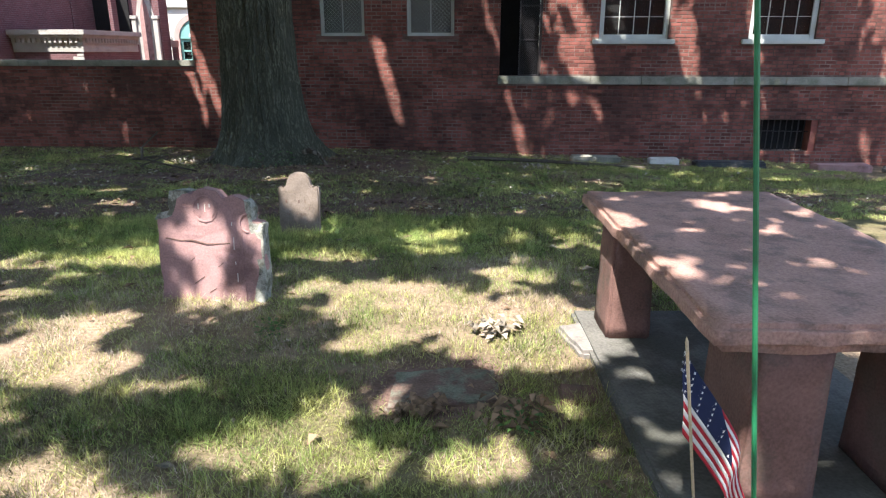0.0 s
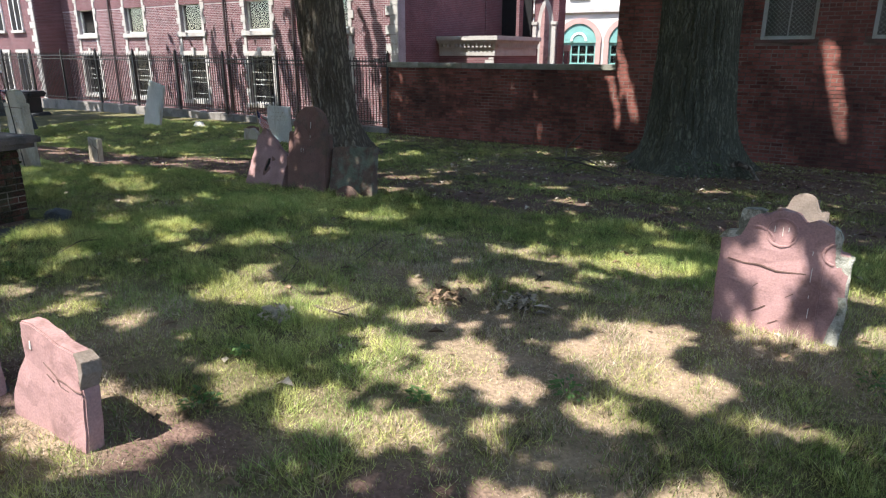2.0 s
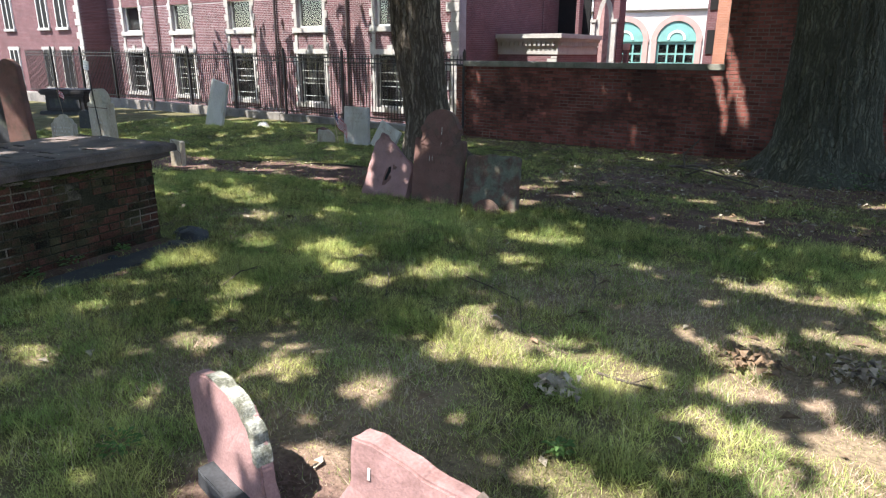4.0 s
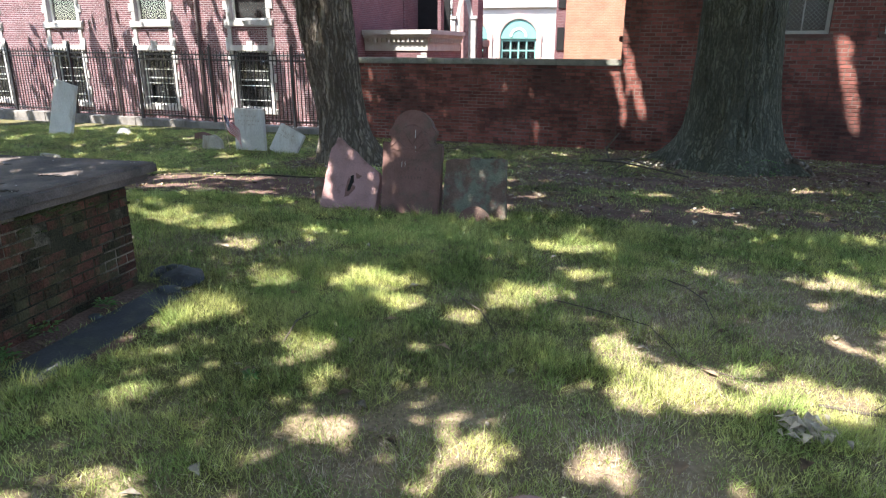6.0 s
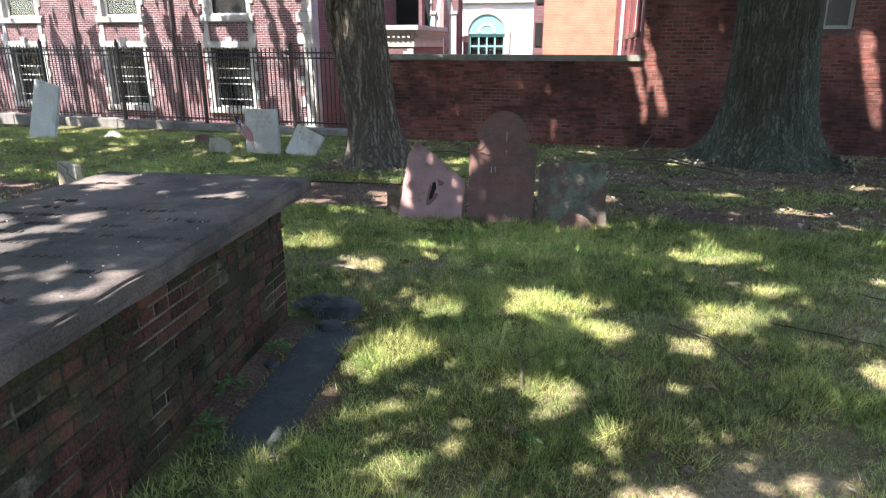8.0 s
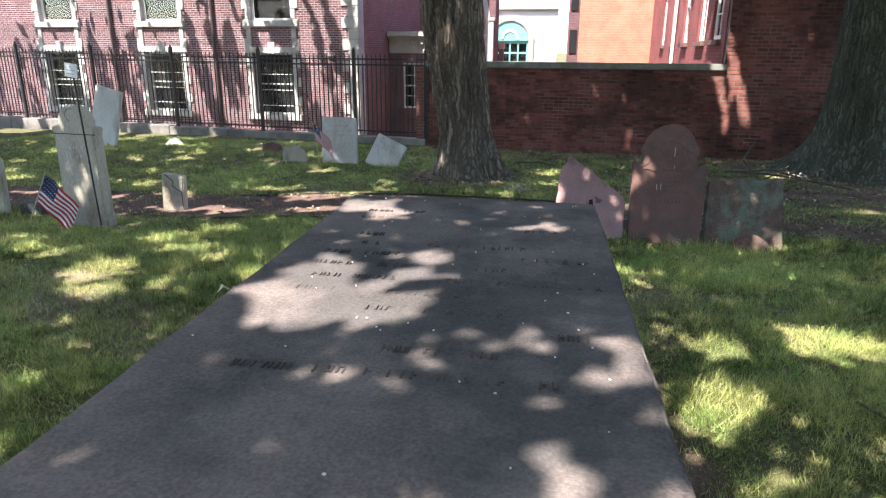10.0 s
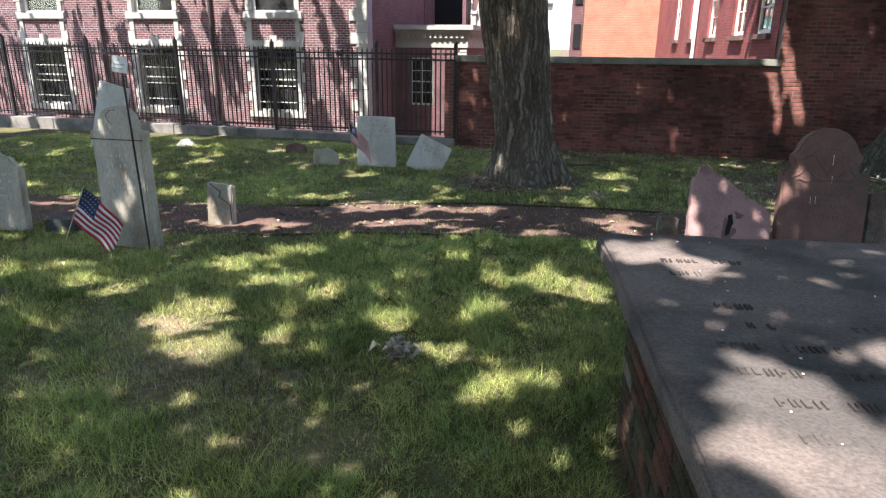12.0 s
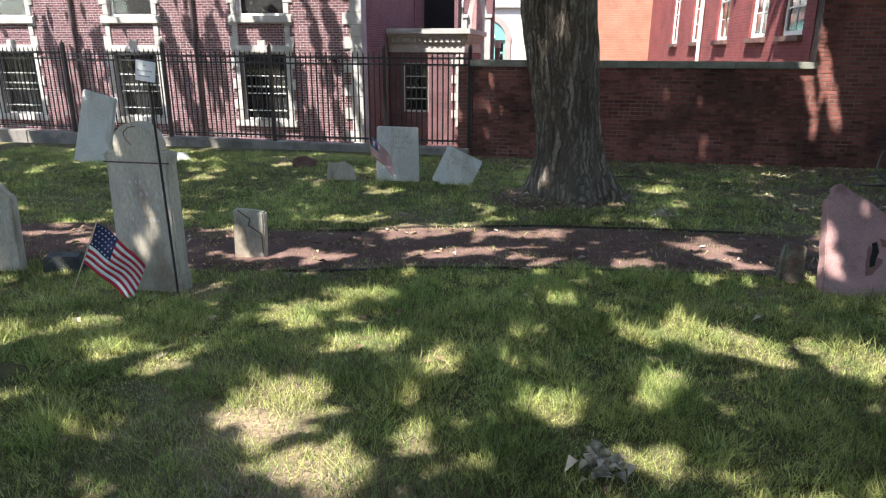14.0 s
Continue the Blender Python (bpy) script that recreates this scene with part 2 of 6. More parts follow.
STRAW = leaf_mat("dry_straw", (0.42, 0.345, 0.265), 0.7, 0.2, 0.45)
CROWN_LEAF = leaf_mat("crown_leaf", (0.12, 0.165, 0.05), 0.5, 0.55, 0.3)
WEED = leaf_mat("weed_leaf", (0.09, 0.17, 0.05), 0.5, 0.3, 0.3)
LITTER = leaf_mat("dead_leaf", (0.17, 0.115, 0.075), 0.85, 0.1, 0.6)
PALE_LITTER = leaf_mat("pale_dead_leaf", (0.36, 0.31, 0.25), 0.85, 0.1, 0.5)
SOIL = ground_mat()
MOSS = mat("dark_moss", (0.035, 0.042, 0.014), 0.98, 0.4, 30, 150, 0.8, 0.01)
EDGING = mat("dark_edging_board", (0.05, 0.04, 0.034), 0.9, 0.3, 6, 60, 0.4)
CONCRETE = mat("curb_concrete", (0.24, 0.22, 0.205), 0.9, 0.2, 2, 70, 0.4, 0.004, other=(0.15, 0.14, 0.13), other_scale=1.5, other_at=0.55)
FLAG_RED = mat("flag_red", (0.45, 0.03, 0.05), 0.8, 0.1, 10, 300, 0.1)
FLAG_WHITE = mat("flag_white", (0.75, 0.74, 0.74), 0.8, 0.05, 10, 300, 0.1)
FLAG_BLUE = mat("flag_blue", (0.02, 0.028, 0.08), 0.8, 0.1, 10, 300, 0.1)
STICK = mat("wooden_stick", (0.52, 0.42, 0.28), 0.7, 0.15, 20, 100, 0.1)
GREEN_METAL = mat("green_enamel", (0.02, 0.17, 0.075), 0.4, 0.1, 10, 60, 0.05, spec=0.5)
PLACARD = mat("white_placard", (0.74, 0.75, 0.76), 0.5, 0.04, 5, 50, 0.0)
INK = mat("grey_print", (0.25, 0.26, 0.28), 0.7, 0.1, 5, 50, 0.0)

GLASS = bpy.data.materials.new("window_glass")
GLASS.use_nodes = True
_b = GLASS.node_tree.nodes["Principled BSDF"]
_b.inputs["Base Color"].default_value = (0.9, 0.95, 0.93, 1)
_b.inputs["Roughness"].default_value = 0.03
_b.inputs["Transmission Weight"].default_value = 1.0
_b.inputs["IOR"].default_value = 1.5

# ---- mesh tools ----


ON_SLAB = ("crack", "streaks", "carving", "inscription", "lichen_edge", "lichen_shoulder", "gouge", "gouge_rim", "cap_line")


def part(name, bm, material, parent=None, label="", m=None, smooth=False):
    me = bpy.data.meshes.new(name)
    bm.to_mesh(me)
    bm.free()
    if smooth:
        me.shade_smooth()
    me.materials.append(material)
    ob = new(name, me)
    if parent and name in ON_SLAB:
        parent = next((c for c in parent.children if c.name.startswith("slab")), parent)
    if parent:
        ob.parent = parent
    if m is not None:
        ob.matrix_basis = m
    return tagged(ob, label, kind="stuff" if name in ("streaks", "crack") else "")


def thing(name, m=None, label="", category="", group="", kind=""):
    ob = new(name)
    ob.empty_display_size = 0.2
    if m is not None:
        ob.matrix_basis = m
    return tagged(ob, label, category, group, kind)


def box(lo, hi, bevel=0.0, bm=None):
    fresh = bmesh.new()
    bmesh.ops.create_cube(fresh, size=1)
    lo, hi = Vector(lo), Vector(hi)
    for v in fresh.verts:
        v.co = Vector(((lo[i] + hi[i]) / 2 + v.co[i] * (hi[i] - lo[i]) for i in range(3)))
    if bevel:
        bmesh.ops.bevel(fresh, geom=fresh.edges[:], offset=bevel, segments=2, affect="EDGES")
    return merge(bm, fresh)


def merge(bm, fresh):
    if bm is None:
        return fresh
    me = bpy.data.meshes.new("tmp")
    fresh.to_mesh(me)
    fresh.free()
    bm.from_mesh(me)
    bpy.data.meshes.remove(me)
    return bm


def rod(a, b, r0, r1=None, seg=8, bm=None):
    fresh = bmesh.new()
    a, b = Vector(a), Vector(b)
    d = b - a
    bmesh.ops.create_cone(fresh, cap_ends=True, segments=seg, radius1=r0, radius2=r0 if r1 is None else r1, depth=d.length)
    q = Vector((0, 0, 1)).rotation_difference(d)
    bmesh.ops.transform(fresh, matrix=Matrix.Translation((a + b) / 2) @ q.to_matrix().to_4x4(), verts=fresh.verts)
    return merge(bm, fresh)


def slab(outline, thick, bevel=0.012, rough=0.0, cuts=0, seed=0):
    """An upright stone from an outline in x and z, its front at y = 0, worn at the edges."""
    bm = bmesh.new()
    vs = [bm.verts.new((x, 0, z)) for x, z in outline]
    face = bm.faces.new(vs)
    out = bmesh.ops.extrude_face_region(bm, geom=[face])
    bmesh.ops.translate(bm, vec=(0, thick, 0), verts=[v for v in out["geom"] if isinstance(v, bmesh.types.BMVert)])
    bmesh.ops.recalc_face_normals(bm, faces=bm.faces)
    if bevel:
        bmesh.ops.bevel(bm, geom=bm.edges[:], offset=bevel, segments=2, affect="EDGES")
    if rough:
        bmesh.ops.triangulate(bm, faces=bm.faces)
        for _ in range(cuts or 2):
            bmesh.ops.subdivide_edges(bm, edges=[e for e in bm.edges if e.calc_length() > 0.05], cuts=1)
            bmesh.ops.triangulate(bm, faces=bm.faces)
        for v in bm.verts:
            v.co += rough * noise.noise_vector(v.co * 9 + Vector((seed * 7.3, 0, 0)))
    return bm


def arc(cx, cz, r, a0, a1, n=10):
    return [(cx + r * math.cos(radians(a0 + (a1 - a0) * i / n)), cz + r * math.sin(radians(a0 + (a1 - a0) * i / n))) for i in range(n + 1)]


def smooth(a, b, x):
    k = min(1.0, max(0.0, (x - a) / (b - a)))
    return k * k * (3 - 2 * k)


# ---- ground ----
FA = math.atan(-0.065)
FRONT = Matrix.Translation((-5.5, 15.25, 0)) @ Matrix.Rotation(FA, 4, "Z")


def zg(x, y):
    """Height of the churchyard's ground."""
    z = -0.05 * min(11.3, max(0.0, y - 4.0)) * smooth(3.0, 6.0, y)
    z -= 0.025 * max(0.0, min(x, 12) + 2.0) * smooth(7, 14, y)
    z -= 0.15 * smooth(-10.5, -14.0, x) * smooth(3, 6.5, y) * (1 - smooth(10, 13, y))
    z -= 0.06 * smooth(4.6, 6.6, y) * (1 - smooth(10.5, 14, y))
    if y > 15.6:
        z -= 1.15 * smooth(15.9, 17.0, y)
    return z


def worn(x, y):
    """How dry and how bare the turf is, 0 to 1 each."""
    n1 = noise.noise((x * 0.55 + 3.1, y * 0.7, 0.2)) + 0.55 * noise.noise((x * 1.7, y * 2.1, 4.0)) + 0.3 * noise.noise((x * 4.5, y * 5.0, 8.0))
    dry = 0.4 + 0.85 * n1 + 0.22 * smooth(-4.4, -2.2, x) * (1 - smooth(4.0, 6.5, y)) - 0.34 * smooth(-4.5, -7.5, x) - 0.22 * smooth(4.5, 6, y)
    edge = 0.22 * noise.noise((x * 0.8, y * 0.8, 2.0)) + 0.1 * noise.noise((x * 3, y * 3, 6.0))
    mid = 7.95 + 0.03 * (x + 10)
    path = 1 - smooth(0.75, 1.0, abs(y - mid + edge * (1.2 if x > -9 else 0.4)))
    bare = path * (0.95 if x < -7.5 else 0.62 + 0.5 * n1)
    bare = max(bare, 0.6 * smooth(12.2, 14.6, y + edge * 3) * (1 if x > -12 else 0.0), 0.8 * smooth(0.2, 0.5, n1 - 0.25) * smooth(9, 10, y) * (1 if x > -9 else 0.2), (0.6 + 0.5 * n1) * smooth(8.6, 9.6, y + edge * 2) * smooth(-8.5, -6.5, x) * (1 - smooth(-1, 1.5, x)))
    for cx, cy, r in ((-10.4, 10.9, 1.3), (-3.4, 12.8, 2.2), (-8.2, 2.7, 0.5), (-5.1, 1.35, 0.5), (0.0, 2.95, 0.45), (-8.25, 3.2, 0.4), (-2.6, 1.45, 0.55), (-3.7, 1.5, 0.45), (-1.3, 1.6, 0.35)):
        bare = max(bare, 0.85 * (1 - smooth(0.55 * r, r, math.hypot(x - cx, y - cy) + edge)))
    return min(1.0, max(0.0, dry)), min(1.0, max(0.0, bare))


def sheet(name, xs, ys, height, wear=True):
    verts, cols = [], []
    for y in ys:
        for x in xs:
            verts.append((x, y, height(x, y)))
            if wear:
                d, b = worn(x, y)
                cols.append((d, b, 0.0))
    w = len(xs)
    faces = [(j * w + i, j * w + i + 1, j * w + i + 1 + w, j * w + i + w) for j in range(len(ys) - 1) for i in range(w - 1)]
    me = bpy.data.meshes.new(name)
    me.from_pydata(verts, [], faces)
    if wear:
        a = me.attributes.new("wear", "FLOAT_VECTOR", "POINT")
        a.data.foreach_set("vector", np.array(cols, "f").ravel())
    me.shade_smooth()
    me.materials.append(SOIL)
    return new(name, me)


def steps(a, b, d):
    k = max(1, round((b - a) / d))
    return [a + (b - a) * i / k for i in range(k + 1)]


def ground_height(x, y):
    return zg(x, y) + (0.018 * noise.noise((x * 1.1, y * 1.1, 0)) + 0.010 * noise.noise((x * 4, y * 4, 3)) if -28 < x < 14 and y < 15.4 else 0)


GX = [-2000, -300, -80, -45] + steps(-32, -22, 0.5) + steps(-21.8, 4.0, 0.11) + steps(4.5, 14, 0.5) + [30, 80, 300, 2000]
GY = [-2000, -300, -60, -20, -8, -3] + steps(-1.5, 0.6, 0.3) + steps(0.7, 16.4, 0.11) + steps(16.8, 24, 0.6) + [40, 80, 300, 2000]
tagged(sheet("ground", GX, GY, ground_height), "uneven churchyard lawn with worn bare soil and straw", "ground", kind="structure")

# ---- brickwork ----


def brick_mesh(w, h, d, name, material):
    bm = bmesh.new()
    c = 0.004
    f = [bm.verts.new(p) for p in ((-w / 2 + c, -d, -h / 2 + c), (w / 2 - c, -d, -h / 2 + c), (w / 2 - c, -d, h / 2 - c), (-w / 2 + c, -d, h / 2 - c))]
    r = [bm.verts.new(p) for p in ((-w / 2, -d + c, -h / 2), (w / 2, -d + c, -h / 2), (w / 2, -d + c, h / 2), (-w / 2, -d + c, h / 2))]
    b = [bm.verts.new(p) for p in ((-w / 2, 0.01, -h / 2), (w / 2, 0.01, -h / 2), (w / 2, 0.01, h / 2), (-w / 2, 0.01, h / 2))]
    bm.faces.new(f)
    for i in range(4):
        j = (i + 1) % 4
        bm.faces.new((f[j], f[i], r[i], r[j]))
        bm.faces.new((r[j], r[i], b[i], b[j]))
    me = bpy.data.meshes.new(name)
    bmesh.ops.recalc_face_normals(bm, faces=bm.faces)
    bm.to_mesh(me)
    bm.free()
    me.materials.append(material)
    return me


def lay(u0, u1, z0, z1, holes=(), w=0.208, h=0.064, gap=0.013, seed=1):
    """Courses of stretchers with a header course each sixth: middles and lengths of the bricks that clear the holes."""
    rnd = random.Random(seed)
    out = []
    z, k = z0 + h / 2, 0
    while z + h / 2 < z1:
        header = k % 6 == 3
        ln = w / 2 - gap / 2 if header else w
        u = u0 - (0 if k % 2 else ln / 2)
        while u < u1:
            a, b = max(u, u0), min(u + ln, u1)
            pieces = [(a, b)]
            for ha, hb, za, zb in holes:
                if z + h / 2 > za and z - h / 2 < zb:
                    pieces = [p for a2, b2 in pieces for p in ((a2, min(b2, ha)), (max(a2, hb), b2)) if p[1] - p[0] > 0.03]
            for a2, b2 in pieces:
                if b2 - a2 > 0.03:
                    out.append(((a2 + b2) / 2, z, b2 - a2, rnd.random()))
            u += ln + gap
        z += h + gap
        k += 1
    return out


def brick_run(name, bricks, m, proud, material, parent, h=0.064, label=""):
    """The joined rest of a wall's bricks."""
    n = len(bricks)
    a = np.array(bricks, "f")
    d = proud * (0.55 + 0.75 * a[:, 3])
    w, c = a[:, 2] / 2, 0.004
    quad = ((-1, -1), (1, -1), (1, 1), (-1, 1))
    v = np.zeros((n, 8, 3), "f")
    for i, (su, sv) in enumerate(quad):
        v[:, i] = np.stack([a[:, 0] + su * (w - c), -d, a[:, 1] + sv * (h / 2 - c)], 1)
        v[:, i + 4] = np.stack([a[:, 0] + su * w, 0 * d + 0.01, a[:, 1] + sv * h / 2], 1)
    f = np.array([(0, 1, 2, 3)] + [((i + 1) % 4, i, i + 4, (i + 1) % 4 + 4) for i in range(4)])
    faces = (np.arange(n)[:, None, None] * 8 + f[None]).reshape(-1, 4)
    me = bpy.data.meshes.new(name)
    me.from_pydata(v.reshape(-1, 3).tolist(), [], faces.tolist())
    me.materials.append(material)
    ob = new(name, me)
    ob.parent = parent
    ob.matrix_basis = m
    return tagged(ob, label, kind="stuff")


LATER = []


def brickwork(parent, m, u0, u1, z0, z1, holes=(), near=(0, 0, 0), proud=0.005, single=BRICK_OLD, run=BRICK_OLD_RUN, seed=1, most=280):
    """The bricks nearest to a stretch of the wall as pieces, the rest as one run."""
    bricks = lay(u0, u1, z0, z1, holes, seed=seed)
    c, lo, hi = near
    bricks.sort(key=lambda b: abs(b[0] - c) + (0 if lo < b[1] < hi else 50))
    LATER.append((parent, m, bricks[:most], proud, single, seed, 0.064))
    if bricks[most:]:
        brick_run("brickwork", bricks[most:], m, proud, run, parent, label="rows of old red bricks with recessed joints")


def lay_pieces():
    for parent, m, bricks, proud, single, seed, tall in LATER:
        kinds = {}
        for u, z, w, r in bricks:
            key = round(w, 2)
            if key not in kinds:
                kinds[key] = brick_mesh(max(0.03, key), tall, proud, "brick", single)
            ob = new("brick", kinds[key])
            ob.parent = parent
            ob.matrix_basis = m @ Matrix.Translation((u, 0.004 * (r - 0.5), z)) @ Matrix.Rotation(0.02 * (r - 0.5), 4, "Y")


def wall_box(u0, u1, z0, z1, thick, holes):
    """A wall with openings through it, as blocks between the holes: front at y = 0."""
    us = sorted({u0, u1, *[h[0] for h in holes], *[h[1] for h in holes]})
    bm = bmesh.new()
    for a, b in zip(us, us[1:]):
        cuts = sorted((h[2], h[3]) for h in holes if h[0] <= a and h[1] >= b)
        z = z0
        for ca, cb in cuts:
            if ca > z:
                box((a, 0, z), (b, thick, ca), bm=bm)
            z = max(z, cb)
        if z < z1:
            box((a, 0, z), (b, thick, z1), bm=bm)
    return bm


def window(m, w, h, material, cols=2, rows=2, sash=True, label="", diamonds=False, depth=0.12, back=BLIND, frame_w=0.07, bar=0.022, kind="structure", number=[0]):
    """A window in an opening: lower left corner at the pose's origin, front plane y = 0."""
    number[0] += 1
    win = thing("window_%d" % number[0], m, label, "window", kind=kind)
    bm = bmesh.new()
    y0, y1 = depth - 0.06, depth
    for lo, hi in (((0, y0, 0), (frame_w, y1, h)), ((w - frame_w, y0, 0), (w, y1, h)), ((frame_w, y0, 0), (w - frame_w, y1, frame_w)), ((frame_w, y0, h - frame_w), (w - frame_w, y1, h))):
        box(lo, hi, 0.006, bm)
    if sash:
        box((frame_w, y0 + 0.01, h / 2 - 0.025), (w - frame_w, y1 - 0.005, h / 2 + 0.025), 0.004, bm)
    part("window_frame", bm, material, win)
    iw, ih = w - 2 * frame_w, h - 2 * frame_w
    if diamonds:
        bm = bmesh.new()
        n = 10
        s = iw / n
        k = -int(ih / s) - 1
        while k < n:
            for sgn in (1, -1):
                x0, x1 = k * s, k * s + ih
                lo, hi = max(x0, 0), min(x1, iw)
                if hi > lo:
                    za, zb = lo - x0, hi - x0
                    if sgn < 0:
                        lo, hi = iw - lo, iw - hi
                    rod((frame_w + lo, y0 - 0.03, frame_w + za), (frame_w + hi, y0 - 0.03, frame_w + zb), 0.0028, seg=4, bm=bm)
            k += 1
        part("wire_grille", bm, GREY_PAINT, win, "pale diamond wire screen")
    bm = bmesh.new()
    for i in range(1, cols):
        x = frame_w + iw * i / cols
        box((x - bar / 2, y0 + 0.012, frame_w), (x + bar / 2, y1 - 0.012, h - frame_w), bm=bm)
    for j in range(1, rows):
        z = frame_w + ih * j / rows
        box((frame_w, y0 + 0.014, z - bar / 2), (w - frame_w, y1 - 0.014, z + bar / 2), bm=bm)
    if cols > 1 or rows > 1:
        part("glazing_bars", bm, material, win)
    for j in range(2 if sash else 1):
        hh = ih / (2 if sash else 1)
        p = part("pane", box((frame_w, y1 - 0.034, frame_w + j * hh), (w - frame_w, y1 - 0.028, frame_w + (j + 1) * hh)), GLASS, win)
        p.visible_shadow = False
    # flat backing sheet; the room's dimness is put into its colour
    part("blind", box((0, y1 + 0.12, 0), (w, y1 + 0.14, h)), back, win, "flat sheet coloured as the dim room behind the glass")
    return win

# ---- garden wall ----
wall = thing("wall_garden", None, "low red brick garden wall with grey stone coping", "wall", kind="structure")
part("core", box((-6.65, 0, -1.2), (-0.16, 0.32, 1.28)), MORTAR, wall, m=FRONT)
brickwork(wall, FRONT, -6.65, -0.16, -0.72, 1.27, near=(-4.2, -0.6, 1.3), seed=3)
u = -6.72
for k, ln in enumerate((1.12, 1.35, 1.28, 1.4, 1.45)):
    part("coping_stone", box((u + 0.004, -0.07, 1.28), (u + ln - 0.004, 0.39, 1.41), 0.012), CAPSTONE, wall, m=FRONT)
    u += ln
# end pier of the wall
part("pier", box((-6.95, -0.03, -1.2), (-6.66, 0.35, 1.28), 0.008), WALL_FAR, wall, "brick end pier", m=FRONT)

# ---- parish house, street of windows on its side ----
house = thing("house", None, "old red brick parish house with stone belt course", "house", kind="structure")
HOLES = [(2.8, 3.78, 1.93, 3.5), (4.72, 5.75, 1.93, 3.5), (6.75, 7.65, 1.09, 3.3), (8.87, 10.33, 1.86, 3.5), (12.0, 13.38, 1.86, 3.5), (12.5, 13.74, -0.5, 0.18)]
part("wall", wall_box(-0.16, 18, -1.3, 6.6, 0.35, HOLES), MORTAR, house, m=FRONT)
BELT = (6.72, 18.0, 0.92, 1.09)
brickwork(house, FRONT, -0.14, 17.9, -0.95, 3.05, HOLES + [BELT, (2.7, 3.85, 1.84, 1.93), (4.62, 5.85, 1.84, 1.93), (8.73, 10.46, 1.77, 1.86), (11.86, 13.55, 1.77, 1.86)], near=(9.0, -0.8, 1.8), seed=5, most=290)
part("upper_wall", box((-0.16, -0.012, 3.06), (18, 0.0, 6.4)), WALL_FAR, house, m=FRONT)
u = 6.72
rnd = random.Random(4)
while u < 17.9:
    ln = min(18 - u, rnd.uniform(0.95, 1.3))
    part("belt_stone", box((u + 0.003, -0.075, 0.92), (u + ln - 0.003, 0.02, 1.09), 0.01), CAPSTONE, house, m=FRONT)
    u += ln
part("cornice", box((-0.5, -0.35, 6.4), (18.4, 0.4, 6.75), 0.03), WHITE_PAINT, house, m=FRONT)
part("roof", box((-0.6, -0.4, 6.75), (18.5, 9, 7.0)), ROOF, house, m=FRONT)
for u0, u1, z in ((2.7, 3.85, 1.93), (4.62, 5.85, 1.93)):
    part("window_sill", box((u0, -0.05, z - 0.07), (u1, 0.1, z), 0.008), BROWNSTONE_DULL, house, m=FRONT)
for u0, u1, z in ((8.73, 10.46, 1.86), (11.86, 13.55, 1.86)):
    part("window_sill", box((u0, -0.09, z - 0.095), (u1, 0.12, z), 0.012), GREY_PAINT, house, "grey painted sill", m=FRONT)
for u0, u1, z in ((2.8, 3.78, 1.93), (4.72, 5.75, 1.93)):
    window(FRONT @ Matrix.Translation((u0, 0, z)), u1 - u0, 1.57, GREY_PAINT, 2, 2, label="grey framed window behind a diamond wire screen", diamonds=True)
for u0, u1, z in ((8.87, 10.33, 1.86), (12.0, 13.38, 1.86)):
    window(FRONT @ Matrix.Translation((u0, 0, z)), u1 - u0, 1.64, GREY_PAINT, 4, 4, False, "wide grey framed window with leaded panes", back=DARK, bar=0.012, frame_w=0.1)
# gate in the doorway above the belt course
door = thing("door_1", FRONT @ Matrix.Translation((6.75, 0, 1.09)), "dark iron gate with wire mesh in a doorway", "gate", kind="structure")
bm = bmesh.new()
for x in (0.42, 0.87):
    box((x, 0.1, 0), (x + 0.03, 0.14, 2.2), bm=bm)
for z in (0.0, 0.75, 1.45, 2.17):
    box((0.45, 0.1, z), (0.87, 0.14, z + 0.03), bm=bm)
part("gate_frame", bm, IRON, door)
bm = bmesh.new()
for k in range(-22, 10):
    for sgn in (1, -1):
        lo, hi = max(0, k * 0.045), min(0.42, k * 0.045 + 1.1)
        if hi > lo:
            za, zb = lo - k * 0.045, hi - k * 0.045
            xa, xb = (lo, hi) if sgn > 0 else (0.42 - lo, 0.42 - hi)
            for base in (0, 1.1):
                rod((0.45 + xa, 0.12, base + za), (0.45 + xb, 0.12, base + zb), 0.0035, seg=3, bm=bm)
part("wire_mesh", bm, IRON, door)
# black sheet painted as the passage's shade
part("recess", box((0, 0.9, -0.05), (0.9, 0.95, 2.3)), DARK, door, "black sheet standing for the unlit passage behind the gate")
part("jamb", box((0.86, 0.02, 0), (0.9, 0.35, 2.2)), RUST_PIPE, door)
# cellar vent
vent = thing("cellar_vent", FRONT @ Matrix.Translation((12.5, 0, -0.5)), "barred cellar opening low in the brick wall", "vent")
# black back sheet stands for the unlit cellar
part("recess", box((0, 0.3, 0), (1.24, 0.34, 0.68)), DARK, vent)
part("reveal", box((1.1, 0.02, 0), (1.24, 0.3, 0.68)), BRICK_OLD_RUN, vent)
for i in range(8):
    part("bar", rod((0.1 + i * 0.13, 0.14, 0), (0.1 + i * 0.13, 0.14, 0.68), 0.012, seg=6), IRON, vent)
part("crossbar", rod((0, 0.14, 0.42), (1.24, 0.14, 0.42), 0.01, seg=6), IRON, vent)
# the side that looks up the lane
WY = [16.13, 18.3, 21.4, 24.55, 27.9]
SIDE = Matrix.Translation((-5.66, 15.6, 0)) @ Matrix.Rotation(radians(90), 4, "Z")
